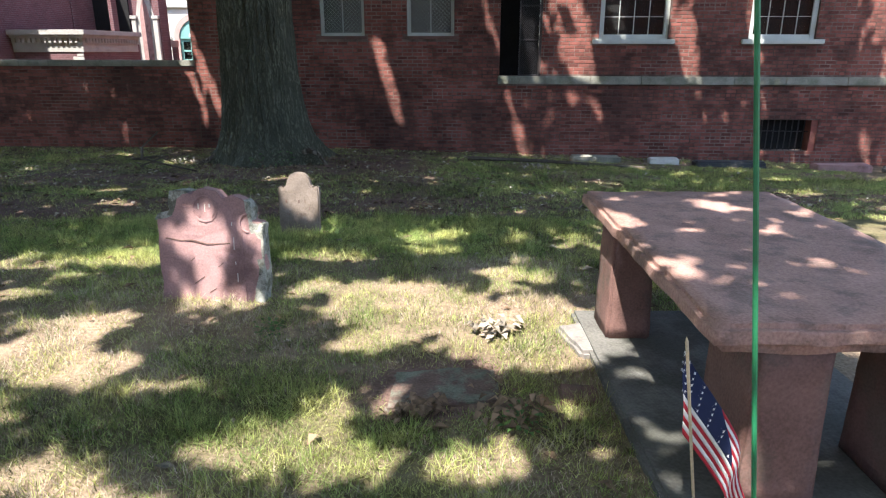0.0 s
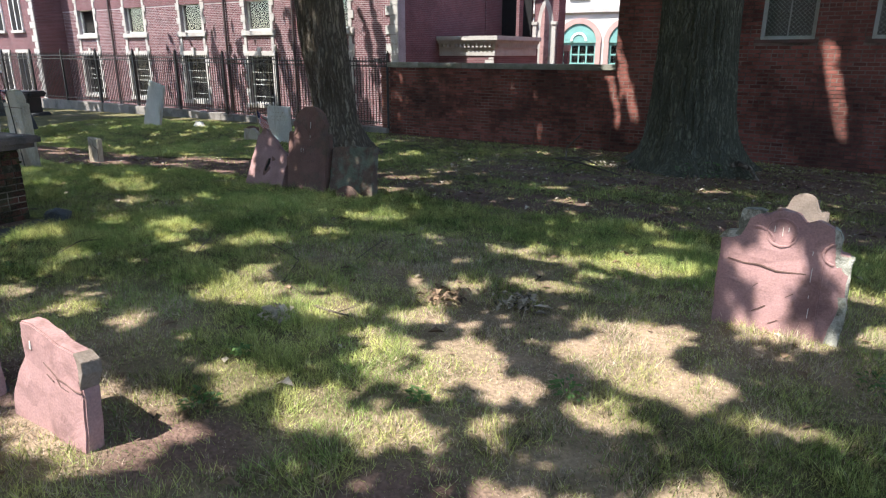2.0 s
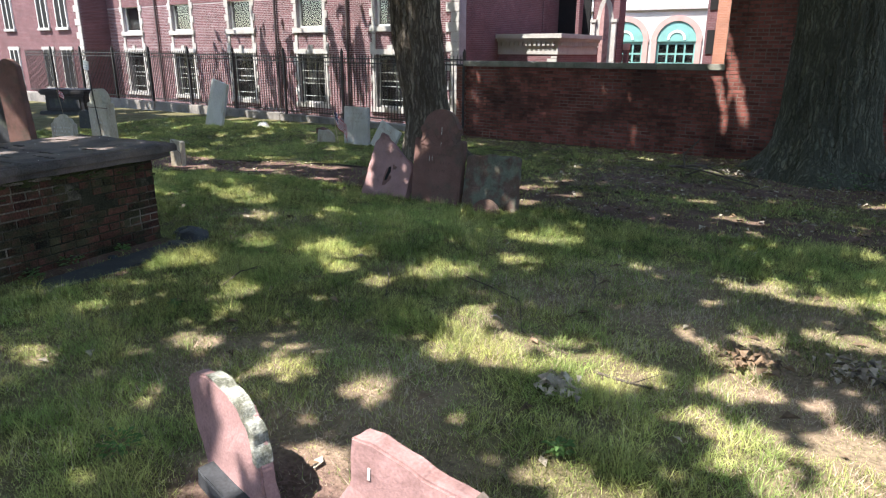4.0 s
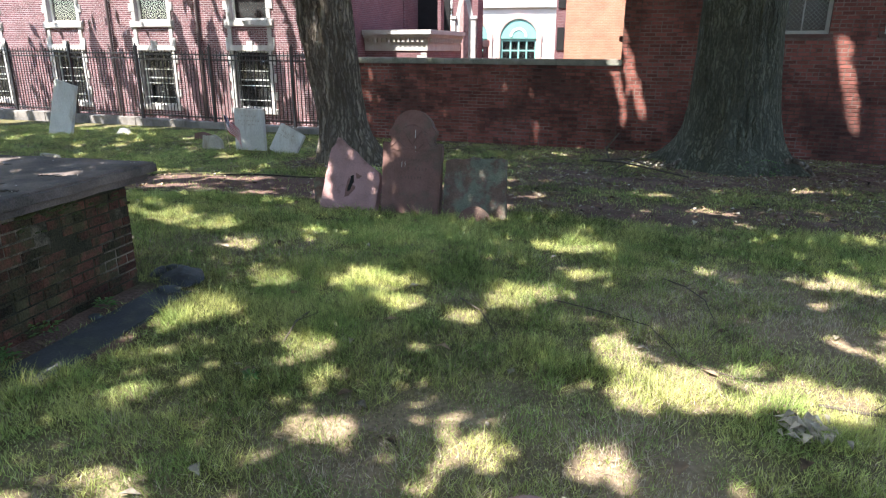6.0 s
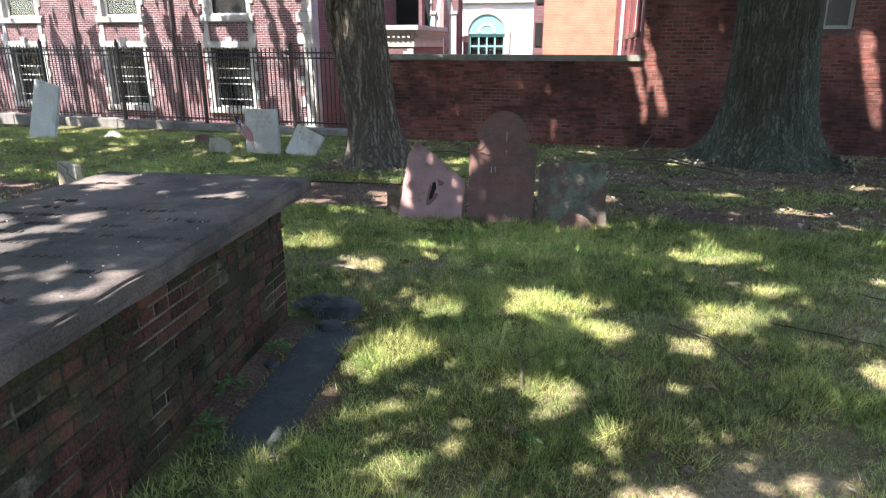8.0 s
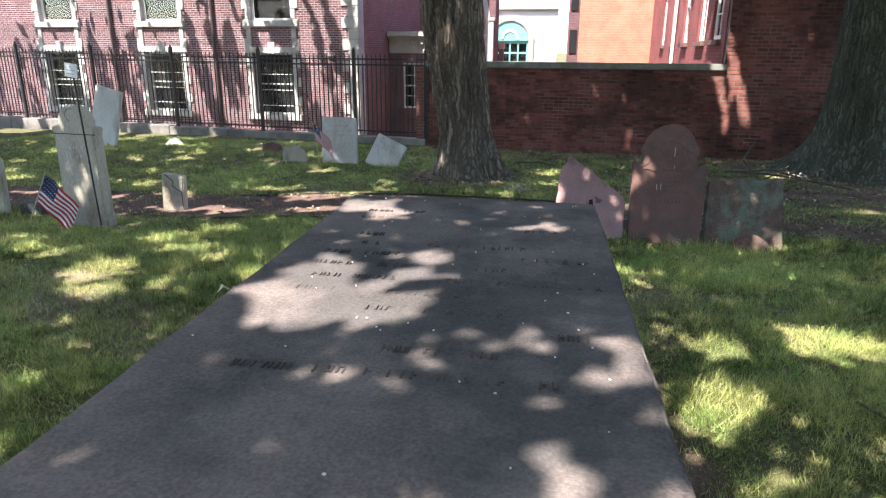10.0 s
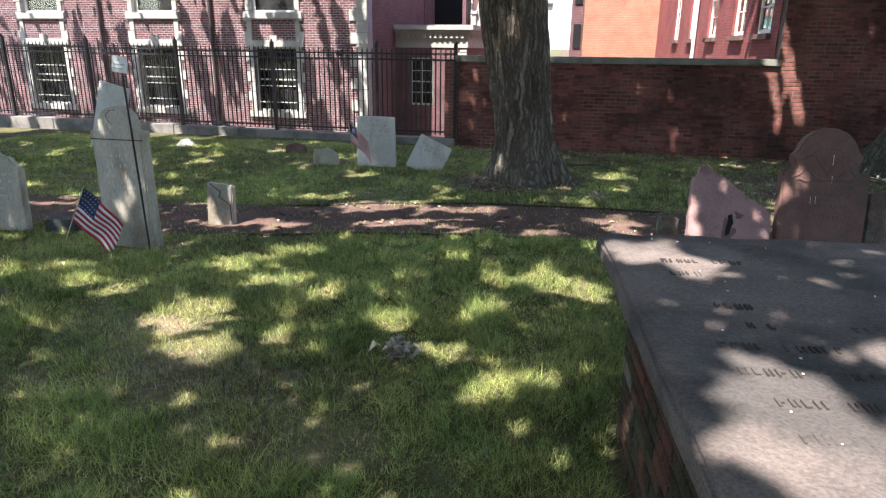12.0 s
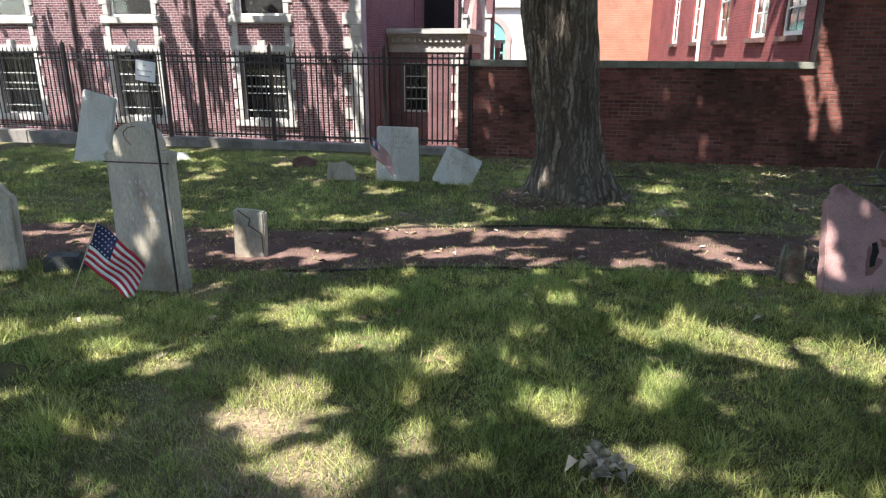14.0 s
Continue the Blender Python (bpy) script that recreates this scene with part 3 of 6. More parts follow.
# local x runs north along the lane, local y to the west is mirrored by the turn
side_holes = [(y - 15.6, y - 15.6 + 1.2, 1.92, 4.0) for y in WY]
bm = wall_box(0, 18.5, -1.3, 6.4, 0.35, side_holes)
bmesh.ops.translate(bm, vec=(0, -0.35, 0), verts=bm.verts)
part("side_wall", bm, WALL_FAR_Y, house, "bright red brick side wall", m=SIDE)
for y in WY:
    a = y - 15.6
    part("window_sill", box((a - 0.08, -0.01, 1.8), (a + 1.28, 0.1, 1.92), 0.01), BROWNSTONE_DULL, house, m=SIDE)
    part("window_head", box((a - 0.08, -0.01, 4.0), (a + 1.28, 0.06, 4.2), 0.01), LIMESTONE, house, m=SIDE)
    window(SIDE @ Matrix.Translation((a + 1.2, 0, 1.92)) @ Matrix.Rotation(radians(180), 4, "Z"), 1.2, 2.08, WHITE_PAINT, 2, 4, label="tall white sash window in a red brick side wall", bar=0.03, frame_w=0.1)
pipe = part("downpipe", rod((8.55, 0.09, -0.9), (8.55, 0.09, 6.3), 0.055, seg=10), WHITE_PAINT, None, m=SIDE)
tagged(pipe, "pale downpipe on the red brick side wall", "downpipe")

# ---- far end of the lane ----
peach = thing("brick_building", None, "plain orange brick building at the lane's end", "building")
part("wall", box((-9.05, 34, -1.5), (-5.0, 42, 9), 0.02), WALL_PEACH, peach)
part("roof", box((-9.2, 33.9, 9), (-4.9, 42.1, 9.3)), ROOF, peach)
part("gable_wall", box((-9.6, 34.6, -1.5), (-9.06, 42, 9)), WALL_PINK, peach)
for z in (1.6, 3.6):
    part("window", box((-9.5, 34.55, z), (-9.15, 34.62, z + 1.1)), DARK, peach)
WB = Matrix.Translation((-5.6, 0, 1.63)) @ Matrix.Scale(1.282, 4) @ Matrix.Translation((5.6, 0, -1.63))
white = thing("white_building", WB, "cream building with teal arched windows", "building")
holes = [(x, x + 2.2, -0.6, 2.25) for x in (-16.33, -13.45)]
bm = wall_box(-26, -9.7, -1.5, 10, 0.4, holes)
part("wall", bm, CREAM_WALL, white, m=Matrix.Translation((0, 39, 0)))
for x0, x1, *_ in holes:
    cx = (x0 + x1) / 2
    part("arch_ring", slab(arc(cx, 2.25, 1.38, 0, 180, 16) + arc(cx, 2.25, 1.08, 180, 0, 16), 0.16, 0), PINK_STONE, white, "pink stone arch", m=Matrix.Translation((0, 38.9, 0)))
    part("fanlight", slab(arc(cx, 2.25, 1.09, 0, 180, 16), 0.05, 0), TEAL, white, "teal arched fanlight", m=Matrix.Translation((0, 38.97, 0)))
    part("fan_window", slab(arc(cx, 2.35, 0.5, 0, 180, 12) + arc(cx, 2.35, 0.38, 180, 0, 12), 0.05, 0), WHITE_PAINT, white, m=Matrix.Translation((0, 38.93, 0)))
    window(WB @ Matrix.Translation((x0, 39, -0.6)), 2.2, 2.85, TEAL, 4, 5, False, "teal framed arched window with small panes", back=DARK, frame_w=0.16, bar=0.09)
    for x in (x0 - 0.2, x1):
        part("jamb_stone", box((x - 0.05, 38.9, -1.4), (x + 0.25, 39, 2.25), 0.01), PINK_STONE, white)
part("string_course", box((-26, 38.82, 3.9), (-9.65, 39.02, 4.15), 0.03), LIMESTONE, white)
part("string_course", box((-26, 38.9, 2.2), (-16.75, 39.0, 2.4), 0.02), LIMESTONE, white)
part("cornice", box((-26, 38.7, 9.6), (-9.6, 39.4, 10.1), 0.04), LIMESTONE, white)
part("roof", box((-26, 38.8, 10.1), (-9.6, 48, 10.3)), ROOF, white)
for x in (-17.6, -15.3, -12.4):
    part("upper_window", box((x - 0.6, 38.93, 4.6), (x + 0.6, 38.99, 7.2), 0.01), BLIND, white)

# ---- brick church ----
CH = Matrix.Translation((-18.38, 22.49, 0)) @ Matrix.Rotation(FA, 4, "Z")
church = thing("church", None, "red brick church hall with pale stone quoins", "church", kind="structure")
WIN = [(-1.95, -0.35), (-6.55, -4.95), (-11.3, -9.7), (-16.0, -14.4), (-20.6, -19.0)]
holes = []
for a, b in WIN:
    holes += [(a, b, 2.63, 5.2), (a, b, -0.62, 1.52)]
part("wall", wall_box(-31, 2.2, -2.4, 8, 0.45, holes), MORTAR_RED, church, m=CH)
rest = lay(-30.9, 2.1, -1.75, 3.9, holes + [(a - 0.06, b + 0.06, 2.4, 2.63) for a, b in WIN], seed=8)
brick_run("brickwork", rest, CH, 0.005, BRICK_CHURCH, church, label="rows of rose red bricks")
part("upper_wall", box((-31, -0.012, 3.92), (2.2, 0, 7.8)), WALL_PINK, church, m=CH)
part("roof", box((-31.2, -0.3, 8), (2.4, 12, 8.3)), ROOF, church, m=CH)
part("plinth", box((-31, -0.06, -2.4), (2.25, 0.0, -1.6), 0.01), LIMESTONE, church, m=CH)


def quoins(u, z0, z1, side, name="quoin", mm=CH, big=0.30, step=0.33, parent=None):
    z, k = z0, 0
    while z < z1:
        w = big if k % 2 else big * 0.62
        lo, hi = (u, u + w) if side > 0 else (u - w, u)
        part(name, box((lo, -0.045, z + 0.005), (hi, 0.02, min(z1, z + step) - 0.005), 0.012), LIMESTONE, parent or church, m=mm)
        z += step
        k += 1


for a, b in WIN:
    quoins(a, -0.62, 5.0, -1)
    quoins(b, -0.62, 5.0, 1)
    for z0, z1, hang in ((2.42, 2.63, 0.10), (-0.82, -0.62, 0.12), (1.52, 1.74, 0.05)):
        part("stone_band", box((a - 0.28, -0.05 - hang / 2, z0), (b + 0.28, 0.1, z1), 0.012), LIMESTONE, church, m=CH)
    part("keystone", box(((a + b) / 2 - 0.14, -0.09, 1.5), ((a + b) / 2 + 0.14, 0.02, 1.9), 0.015), LIMESTONE, church, m=CH)
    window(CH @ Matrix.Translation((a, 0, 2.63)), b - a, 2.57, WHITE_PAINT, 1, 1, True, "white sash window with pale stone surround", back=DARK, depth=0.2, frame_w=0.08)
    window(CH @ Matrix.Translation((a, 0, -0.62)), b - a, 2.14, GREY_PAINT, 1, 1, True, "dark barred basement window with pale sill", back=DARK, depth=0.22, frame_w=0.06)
    g = thing("window_guard", CH @ Matrix.Translation((a, -0.02, -0.62)), "black iron bars with pale crosspieces over a basement window", "window guard", "basement window guards")
    for i in range(7):
        part("bar", rod(((b - a) * (i + 0.5) / 7, 0.06, 0.02), ((b - a) * (i + 0.5) / 7, 0.06, 2.1), 0.013, seg=5), IRON, g)
    for z in (0.3, 0.85, 1.4):
        part("crossbar", box((0.1, 0.04, z), (b - a - 0.1, 0.07, z + 0.025)), GREY_PAINT, g)
quoins(2.2, -1.6, 7.8, -1, big=0.62, step=0.36)
for k, u in enumerate((-3.45, -7.9, -17.3)):
    p = part("downpipe", rod((u, -0.1, -1.2), (u, -0.1, 7.6), 0.055, seg=10), RUST_PIPE, None, m=CH)
    tagged(p, "dark brown downpipe on the brick church wall", "downpipe")
# projecting bay at the far end
bay = part("bay", box((-38, -1.6, -1.6), (-22.2, 0.0, 8)), WALL_PINK, church, "projecting brick bay", m=CH)
quoins(-22.2, -1.0, 7.8, -1, mm=CH @ Matrix.Translation((0, -1.6, 0)), big=0.6, step=0.36)
for u in (-34.5, -31.5, -27.0, -24.8):
    for z0, z1 in ((2.9, 5.0), (-0.5, 1.6)):
        part("bay_window", box((u, -1.66, z0), (u + 1.2, -1.58, z1), 0.01), DARK, church, m=CH)
        part("window_sill", box((u - 0.15, -1.74, z0 - 0.16), (u + 1.35, -1.6, z0), 0.012), LIMESTONE, church, m=CH)
        part("window_head", box((u - 0.15, -1.68, z1), (u + 1.35, -1.6, z1 + 0.22), 0.012), LIMESTONE, church, m=CH)
        for x in (u - 0.02, u + 0.57, u + 1.16):
            part("mullion", box((x, -1.69, z0), (x + 0.06, -1.6, z1)), WHITE_PAINT, church, m=CH)
far_house = thing("pale_house", None, "pale cream house far beyond the church", "house")
part("wall", box((-62, 16.5, -1.5), (-57, 40, 9), 0.02), CREAM_WALL, far_house)
part("roof", box((-62.3, 16.2, 9), (-56.7, 40.3, 9.4)), ROOF, far_house)
for y in (18, 21.5, 25):
    part("window", box((-57.05, y, 2.2), (-56.95, y + 1.1, 4.2), 0.01), DARK, far_house)

# side of the hall, a low porch running back along it and a dark recess above
part("side_wall", box((1.76, 0.46, -1.6), (2.2, 12, 8)), WALL_PINK_Y, church, "shaded brick side", m=CH)
part("wing_wall", wall_box(2.21, 4.0, -2.4, 8, 0.4, [(2.25, 3.85, 2.0, 7.4)]), WALL_PINK, church, "shaded recessed wing", m=CH @ Matrix.Translation((0, 6.8, 0)))
# flat black sheet carries the shade of the wing's opening
part("wing_recess", box((2.25, 8.4, 1.5), (3.85, 8.5, 7.9)), DARK, church, "black sheet standing for the shade inside the wing", m=CH)
part("porch_wall", wall_box(2.21, 4.9, -2.4, 1.85, 0.3, [(2.75, 3.65, -0.5, 1.2)]), WALL_PINK, church, m=CH @ Matrix.Translation((0, 2.9, 0)))
part("porch_side", box((4.6, 3.2, -2.4), (4.9, 7.0, 1.85)), WALL_PINK_Y, church, m=CH)
for z0, z1, p in ((1.55, 1.85, 0.04), (2.05, 2.16, 0.16), (2.16, 2.34, 0.26)):
    part("cornice_band", box((2.21, 2.9 - p, z0), (4.9 + p, 6.8, z1), 0.012), LIMESTONE, church, m=CH)
part("cornice_core", box((2.21, 2.85, 1.85), (4.95, 6.8, 2.05)), LIMESTONE, church, m=CH)
for i in range(13):
    part("dentil", box((2.3 + 0.2 * i, 2.76, 1.89), (2.4 + 0.2 * i, 2.86, 2.04)), LIMESTONE, church, m=CH)
for i in range(19):
    part("dentil", box((4.94, 3.0 + 0.2 * i, 1.89), (5.04, 3.1 + 0.2 * i, 2.04)), LIMESTONE, church, m=CH)
window(CH @ Matrix.Translation((2.75, 2.9, -0.5)), 0.9, 1.7, GREY_PAINT, 2, 4, True, "small sash window in the shaded porch", back=DARK, bar=0.03)
quoins(4.9, -1.0, 1.5, -1, mm=CH @ Matrix.Translation((0, 2.9, 0)), big=0.42, step=0.3)
# gabled wing beyond, with a pointed niche
part("gable_wing", box((3.9, 8.6, -2.4), (5.15, 9.4, 9)), WALL_PINK, church, "sunlit wing with a pointed niche", m=CH)
niche = CH @ Matrix.Translation((4.5, 8.55, 0))
out = [(-0.42, 0.6), (0.42, 0.6), (0.42, 3.1)] + [(0.28, 3.75), (0.0, 4.25), (-0.28, 3.75), (-0.42, 3.1)]
part("niche_frame", slab(out, 0.1, 0.02), LIMESTONE, church, m=niche)
out = [(-0.22, 0.7), (0.22, 0.7), (0.22, 3.0), (0.14, 3.5), (0, 3.85), (-0.14, 3.5), (-0.22, 3.0)]
part("niche", slab(out, 0.06, 0.01), BROWNSTONE, church, m=niche @ Matrix.Translation((0, -0.03, 0)))
for s in (-1, 1):
    part("pilaster", box((s * 0.5 - 0.1, -0.1, 0), (s * 0.5 + 0.1, 0.05, 2.95), 0.015), LIMESTONE, church, m=niche)
    part("pilaster_cap", box((s * 0.5 - 0.15, -0.14, 2.95), (s * 0.5 + 0.15, 0.05, 3.1), 0.015), LIMESTONE, church, m=niche)
part("side_cornice", box((5.17, 9.3, 1.75), (5.45, 9.6, 2.05), 0.03), PINK_STONE, church, m=CH)
part("side_block", box((5.2, 9.35, -2.4), (5.4, 9.58, 1.75)), WALL_PINK, church, m=CH)

# ---- iron fence on its kerb ----
kerb = thing("fence_kerb", None, "pale stone kerb under the iron fence", "kerb", kind="structure")
u = -34.0
while u < -6.7:
    ln = min(1.82, -6.68 - u)
    zt = -0.42 + 0.11 * smooth(-8, -22, u)
    part("kerb_stone", box((u + 0.004, -0.14, -1.2), (u + ln - 0.004, 0.2, zt), 0.015), CONCRETE, kerb, m=FRONT)
    u += ln
PICKET = rod((0, 0, 0), (0, 0, 1.86), 0.0165, seg=4)
rod((0, 0, 1.86), (0, 0, 1.93), 0.016, 0.001, 4, PICKET)
picket_me = bpy.data.meshes.new("picket")
PICKET.to_mesh(picket_me)
PICKET.free()
picket_me.materials.append(IRON)
post_bm = box((-0.038, -0.038, -0.05), (0.038, 0.038, 2.06), 0.004)
rod((0, 0, 2.06), (0, 0, 2.13), 0.042, 0.012, 4, post_bm)
post_me = bpy.data.meshes.new("post")
post_bm.to_mesh(post_me)
post_bm.free()
post_me.materials.append(IRON)
fence = thing("iron_fence", None, "black iron picket fence with spiked posts on a stone kerb", "fence")
PU = [-6.72, -8.56, -11.18, -13.78, -16.36, -18.95, -21.5, -24.1, -26.7, -29.3, -31.9]
for a, b in zip(PU, PU[1:]):
    zb = -0.42 + 0.11 * smooth(-8, -22, a)
    p = new("post", post_me)
    p.parent, p.matrix_basis = fence, FRONT @ Matrix.Translation((a, 0, zb))
    for z in (0.12, 1.70, 1.83):
        part("rail", box((b, -0.016, zb + z), (a, 0.016, zb + z + 0.04)), IRON, fence, m=FRONT)
    n = round((a - b) / 0.118)
    for i in range(1, n):
        q = new("picket", picket_me)
        q.parent, q.matrix_basis = fence, FRONT @ Matrix.Translation((a + (b - a) * i / n, 0, zb + 0.06))
lamp = thing("wall_lamp", CH @ Matrix.Translation((1.25, -0.02, 1.25)), "small black wall lamp on the church brick", "lamp")
part("bracket", box((-0.05, -0.1, 0), (0.05, 0, 0.2), 0.01), IRON, lamp)
part("shade", box((-0.12, -0.25, 0.05), (0.12, -0.08, 0.2), 0.03), IRON, lamp)

# unseen plain brick range added behind, so that the windows mirror something dark
range_ = thing("unseen_rear_block", None, "unseen plain brick block added for the windows to mirror", "building", kind="structure")
part("wall", box((-60, -24, -1), (40, -20, 8.5)), WALL_FAR, range_)
part("roof", box((-60.4, -24.4, 8.5), (40.4, -19.6, 8.9)), ROOF, range_)

# ---- trees ----


def trunk_mesh(path, radii, flare, seed, bark_depth=0.05, seg=64, rows=60, lobes=9):
    """A furrowed trunk along a bent line, flared into roots at the foot."""
    bm = bmesh.new()
    rings = []
    path = [Vector(p) for p in path]
    for j in range(rows + 1):
        s = (j / rows) ** 1.4 * (len(path) - 1)
        k = min(int(s), len(path) - 2)
        f = s - k
        c = path[k].lerp(path[k + 1], f)
        r = radii[k] + (radii[k + 1] - radii[k]) * f
        h = c.z - path[0].z
        ring = []
        for i in range(seg):
            a = math.tau * i / seg
            root = max(0.0, noise.noise((math.cos(a) * 1.6 + seed, math.sin(a) * 1.6, 0.3)) + 0.45 + 0.4 * math.cos(lobes * a / 1.5 + seed))
            rr = r + flare * math.exp(-max(0.0, h - 0.12) / 0.38) * (0.3 + 0.9 * root) + 0.3 * flare * math.exp(-h / 1.2)
            k = 6.5 * r / 0.42
            fur = 0.9 - 2.4 * abs(noise.noise((math.cos(a) * k + seed * 3, math.sin(a) * k, h * 0.55))) + 0.7 * noise.noise((math.cos(a) * 2.2 * k, math.sin(a) * 2.2 * k, h * 1.6 + seed))
            rr += bark_depth * fur * (0.5 + 0.5 * r)
            ring.append(bm.verts.new((c.x + rr * math.cos(a), c.y + rr * math.sin(a), c.z)))
        rings.append(ring)
    for a, b in zip(rings, rings[1:]):
        for i in range(seg):
            bm.faces.new((a[i], a[(i + 1) % seg], b[(i + 1) % seg], b[i]))
    bm.faces.new(rings[-1])
    return bm


def limb(bm, a, b, r0, r1, seed):
    rnd = random.Random(seed)
    p = Vector(a)
    n = 5
    for i in range(n):
        q = Vector(a).lerp(Vector(b), (i + 1) / n) + Vector((rnd.uniform(-0.25, 0.25), rnd.uniform(-0.25, 0.25), rnd.uniform(-0.1, 0.35))) * (1 if i < n - 1 else 0)
        rod(p, q, r0 + (r1 - r0) * i / n, r0 + (r1 - r0) * (i + 1) / n, 7, bm)
        p = q
    return bm


# openings put in the unseen crowns for sun patches: middle, half-widths on level ground
GAPS_EAST = [
    (-2.1, 3.15, 0.5, 0.22), (-0.36, 4.1, 0.5, 0.5), (0.55, 3.65, 0.6, 0.55), (-2.58, 5.3, 0.45, 0.4), (-2.3, 3.28, 0.4, 0.28), (-3.05, 2.8, 0.24, 0.32),
    (-3.13, 2.46, 0.28, 0.14), (-2.76, 2.69, 0.24, 0.14), (-0.7, 2.4, 0.5, 0.2), (-3.41, 2.02, 0.18, 0.12), (-2.98, 2.05, 0.24, 0.13), (-1.86, 3.02, 0.16, 0.13),
    (-4.2, 1.45, 0.42, 0.3), (-2.2, 1.75, 0.35, 0.2), (-1.6, 2.2, 0.25, 0.15), (-2.18, 2.63, 0.16, 0.13), (0.15, 2.3, 0.2, 0.16), (-4.95, 1.6, 0.2, 0.15),
    (-1.4, 6.62, 0.22, 0.12), (-1.55, 4.08, 0.28, 0.13), (-2.3, 3.75, 0.34, 0.16), (-3.0, 4.2, 0.3, 0.14), (-1.0, 5.3, 0.36, 0.2), (-0.2, 6.2, 0.4, 0.2),
]
GAPS_MIDDLE = [
    (-6.93, 4.1, 0.28, 0.2), (-6.57, 3.7, 0.17, 0.15), (-7.6, 3.85, 0.2, 0.14), (-7.66, 3.2, 0.16, 0.19), (-6.82, 2.9, 0.16, 0.13), (-5.89, 4.05, 0.18, 0.21),
    (-5.18, 3.37, 0.14, 0.24), (-4.89, 2.97, 0.27, 0.22), (-4.26, 3.08, 0.32, 0.22), (-5.17, 2.27, 0.12, 0.12), (-7.42, 2.21, 0.09, 0.08), (-8.34, 4.6, 0.17, 0.12),
    (-9.08, 5.2, 0.21, 0.24), (-7.79, 2.99, 0.11, 0.1), (-5.77, 4.1, 0.16, 0.16), (-6.13, 3.59, 0.14, 0.09), (-8.07, 5.36, 0.13, 0.12), (-5.42, 4.65, 0.15, 0.12),
    (-6.4, 2.2, 0.14, 0.1), (-7.0, 1.6, 0.12, 0.08), (-5.7, 2.2, 0.16, 0.1), (-5.64, 5.6, 0.38, 0.3), (-8.62, 6.92, 0.09, 0.2),
]
GAPS_TOMB = [
    (-8.92, 2.52, 0.27, 0.2), (-9.1, 2.77, 0.13, 0.15), (-9.26, 3.78, 0.14, 0.15), (-9.09, 3.58, 0.1, 0.07), (-8.71, 3.04, 0.05, 0.05), (-8.71, 2.91, 0.05, 0.05),
    (-8.72, 2.77, 0.07, 0.05), (-9.25, 2.51, 0.06, 0.06), (-9.09, 2.25, 0.05, 0.04), (-8.34, 3.55, 0.12, 0.09), (-8.52, 2.11, 0.05, 0.04), (-8.68, 2.02, 0.05, 0.05),
    (-8.22, 1.97, 0.04, 0.04), (-8.0, 1.97, 0.05, 0.07), (-8.05, 2.34, 0.07, 0.06), (-8.01, 2.21, 0.05, 0.06), (-8.1, 2.13, 0.05, 0.04), (-8.17, 1.69, 0.085, 0.075),
    (-8.01, 1.65, 0.05, 0.04), (-8.38, 1.58, 0.075, 0.04), (-8.24, 1.5, 0.04, 0.04), (-8.35, 1.45, 0.04, 0.04), (-8.53, 1.47, 0.05, 0.05), (-8.39, 2.27, 0.07, 0.04),
]
GAPS_WEST = [
    (-12.05, 4.3, 0.26, 0.27), (-11.72, 3.85, 0.26, 0.16), (-10.8, 4.45, 0.13, 0.16), (-9.7, 5.32, 0.28, 0.19), (-10.25, 4.66, 0.11, 0.19), (-11.84, 5.13, 0.23, 0.17),
    (-12.55, 5.85, 0.33, 0.15), (-11.37, 4.83, 0.13, 0.15), (-12.85, 4.65, 0.14, 0.14), (-10.21, 5.41, 0.11, 0.15), (-13.81, 5.34, 0.22, 0.15), (-11.34, 4.12, 0.08, 0.15),
    (-10.4, 4.07, 0.13, 0.09), (-12.19, 6.16, 0.34, 0.13), (-10.69, 6.13, 0.14, 0.13), (-11.7, 7.5, 0.4, 0.22), (-10.0, 7.3, 0.25, 0.18), (-9.2, 8.0, 0.36, 0.2),
    (-10.9, 8.3, 0.3, 0.2), (-12.0, 8.4, 0.3, 0.16), (-13.3, 4.9, 0.3, 0.12),
]
GAPS_WALL = [(-5.08, 15.75, 0.11, 0.6), (-0.96, 15.5, 0.13, 0.5), (3.5, 15.3, 0.16, 0.5), (-5.45, 15.9, 0.09, 0.8), (4.4, 16.2, 0.12, 0.7), (5.6, 15.6, 0.14, 0.6), (7.2, 15.8, 0.16, 0.5), (2.4, 15.7, 0.1, 0.5)]
GAPS = GAPS_EAST + GAPS_MIDDLE + GAPS_TOMB + GAPS_WEST + GAPS_WALL


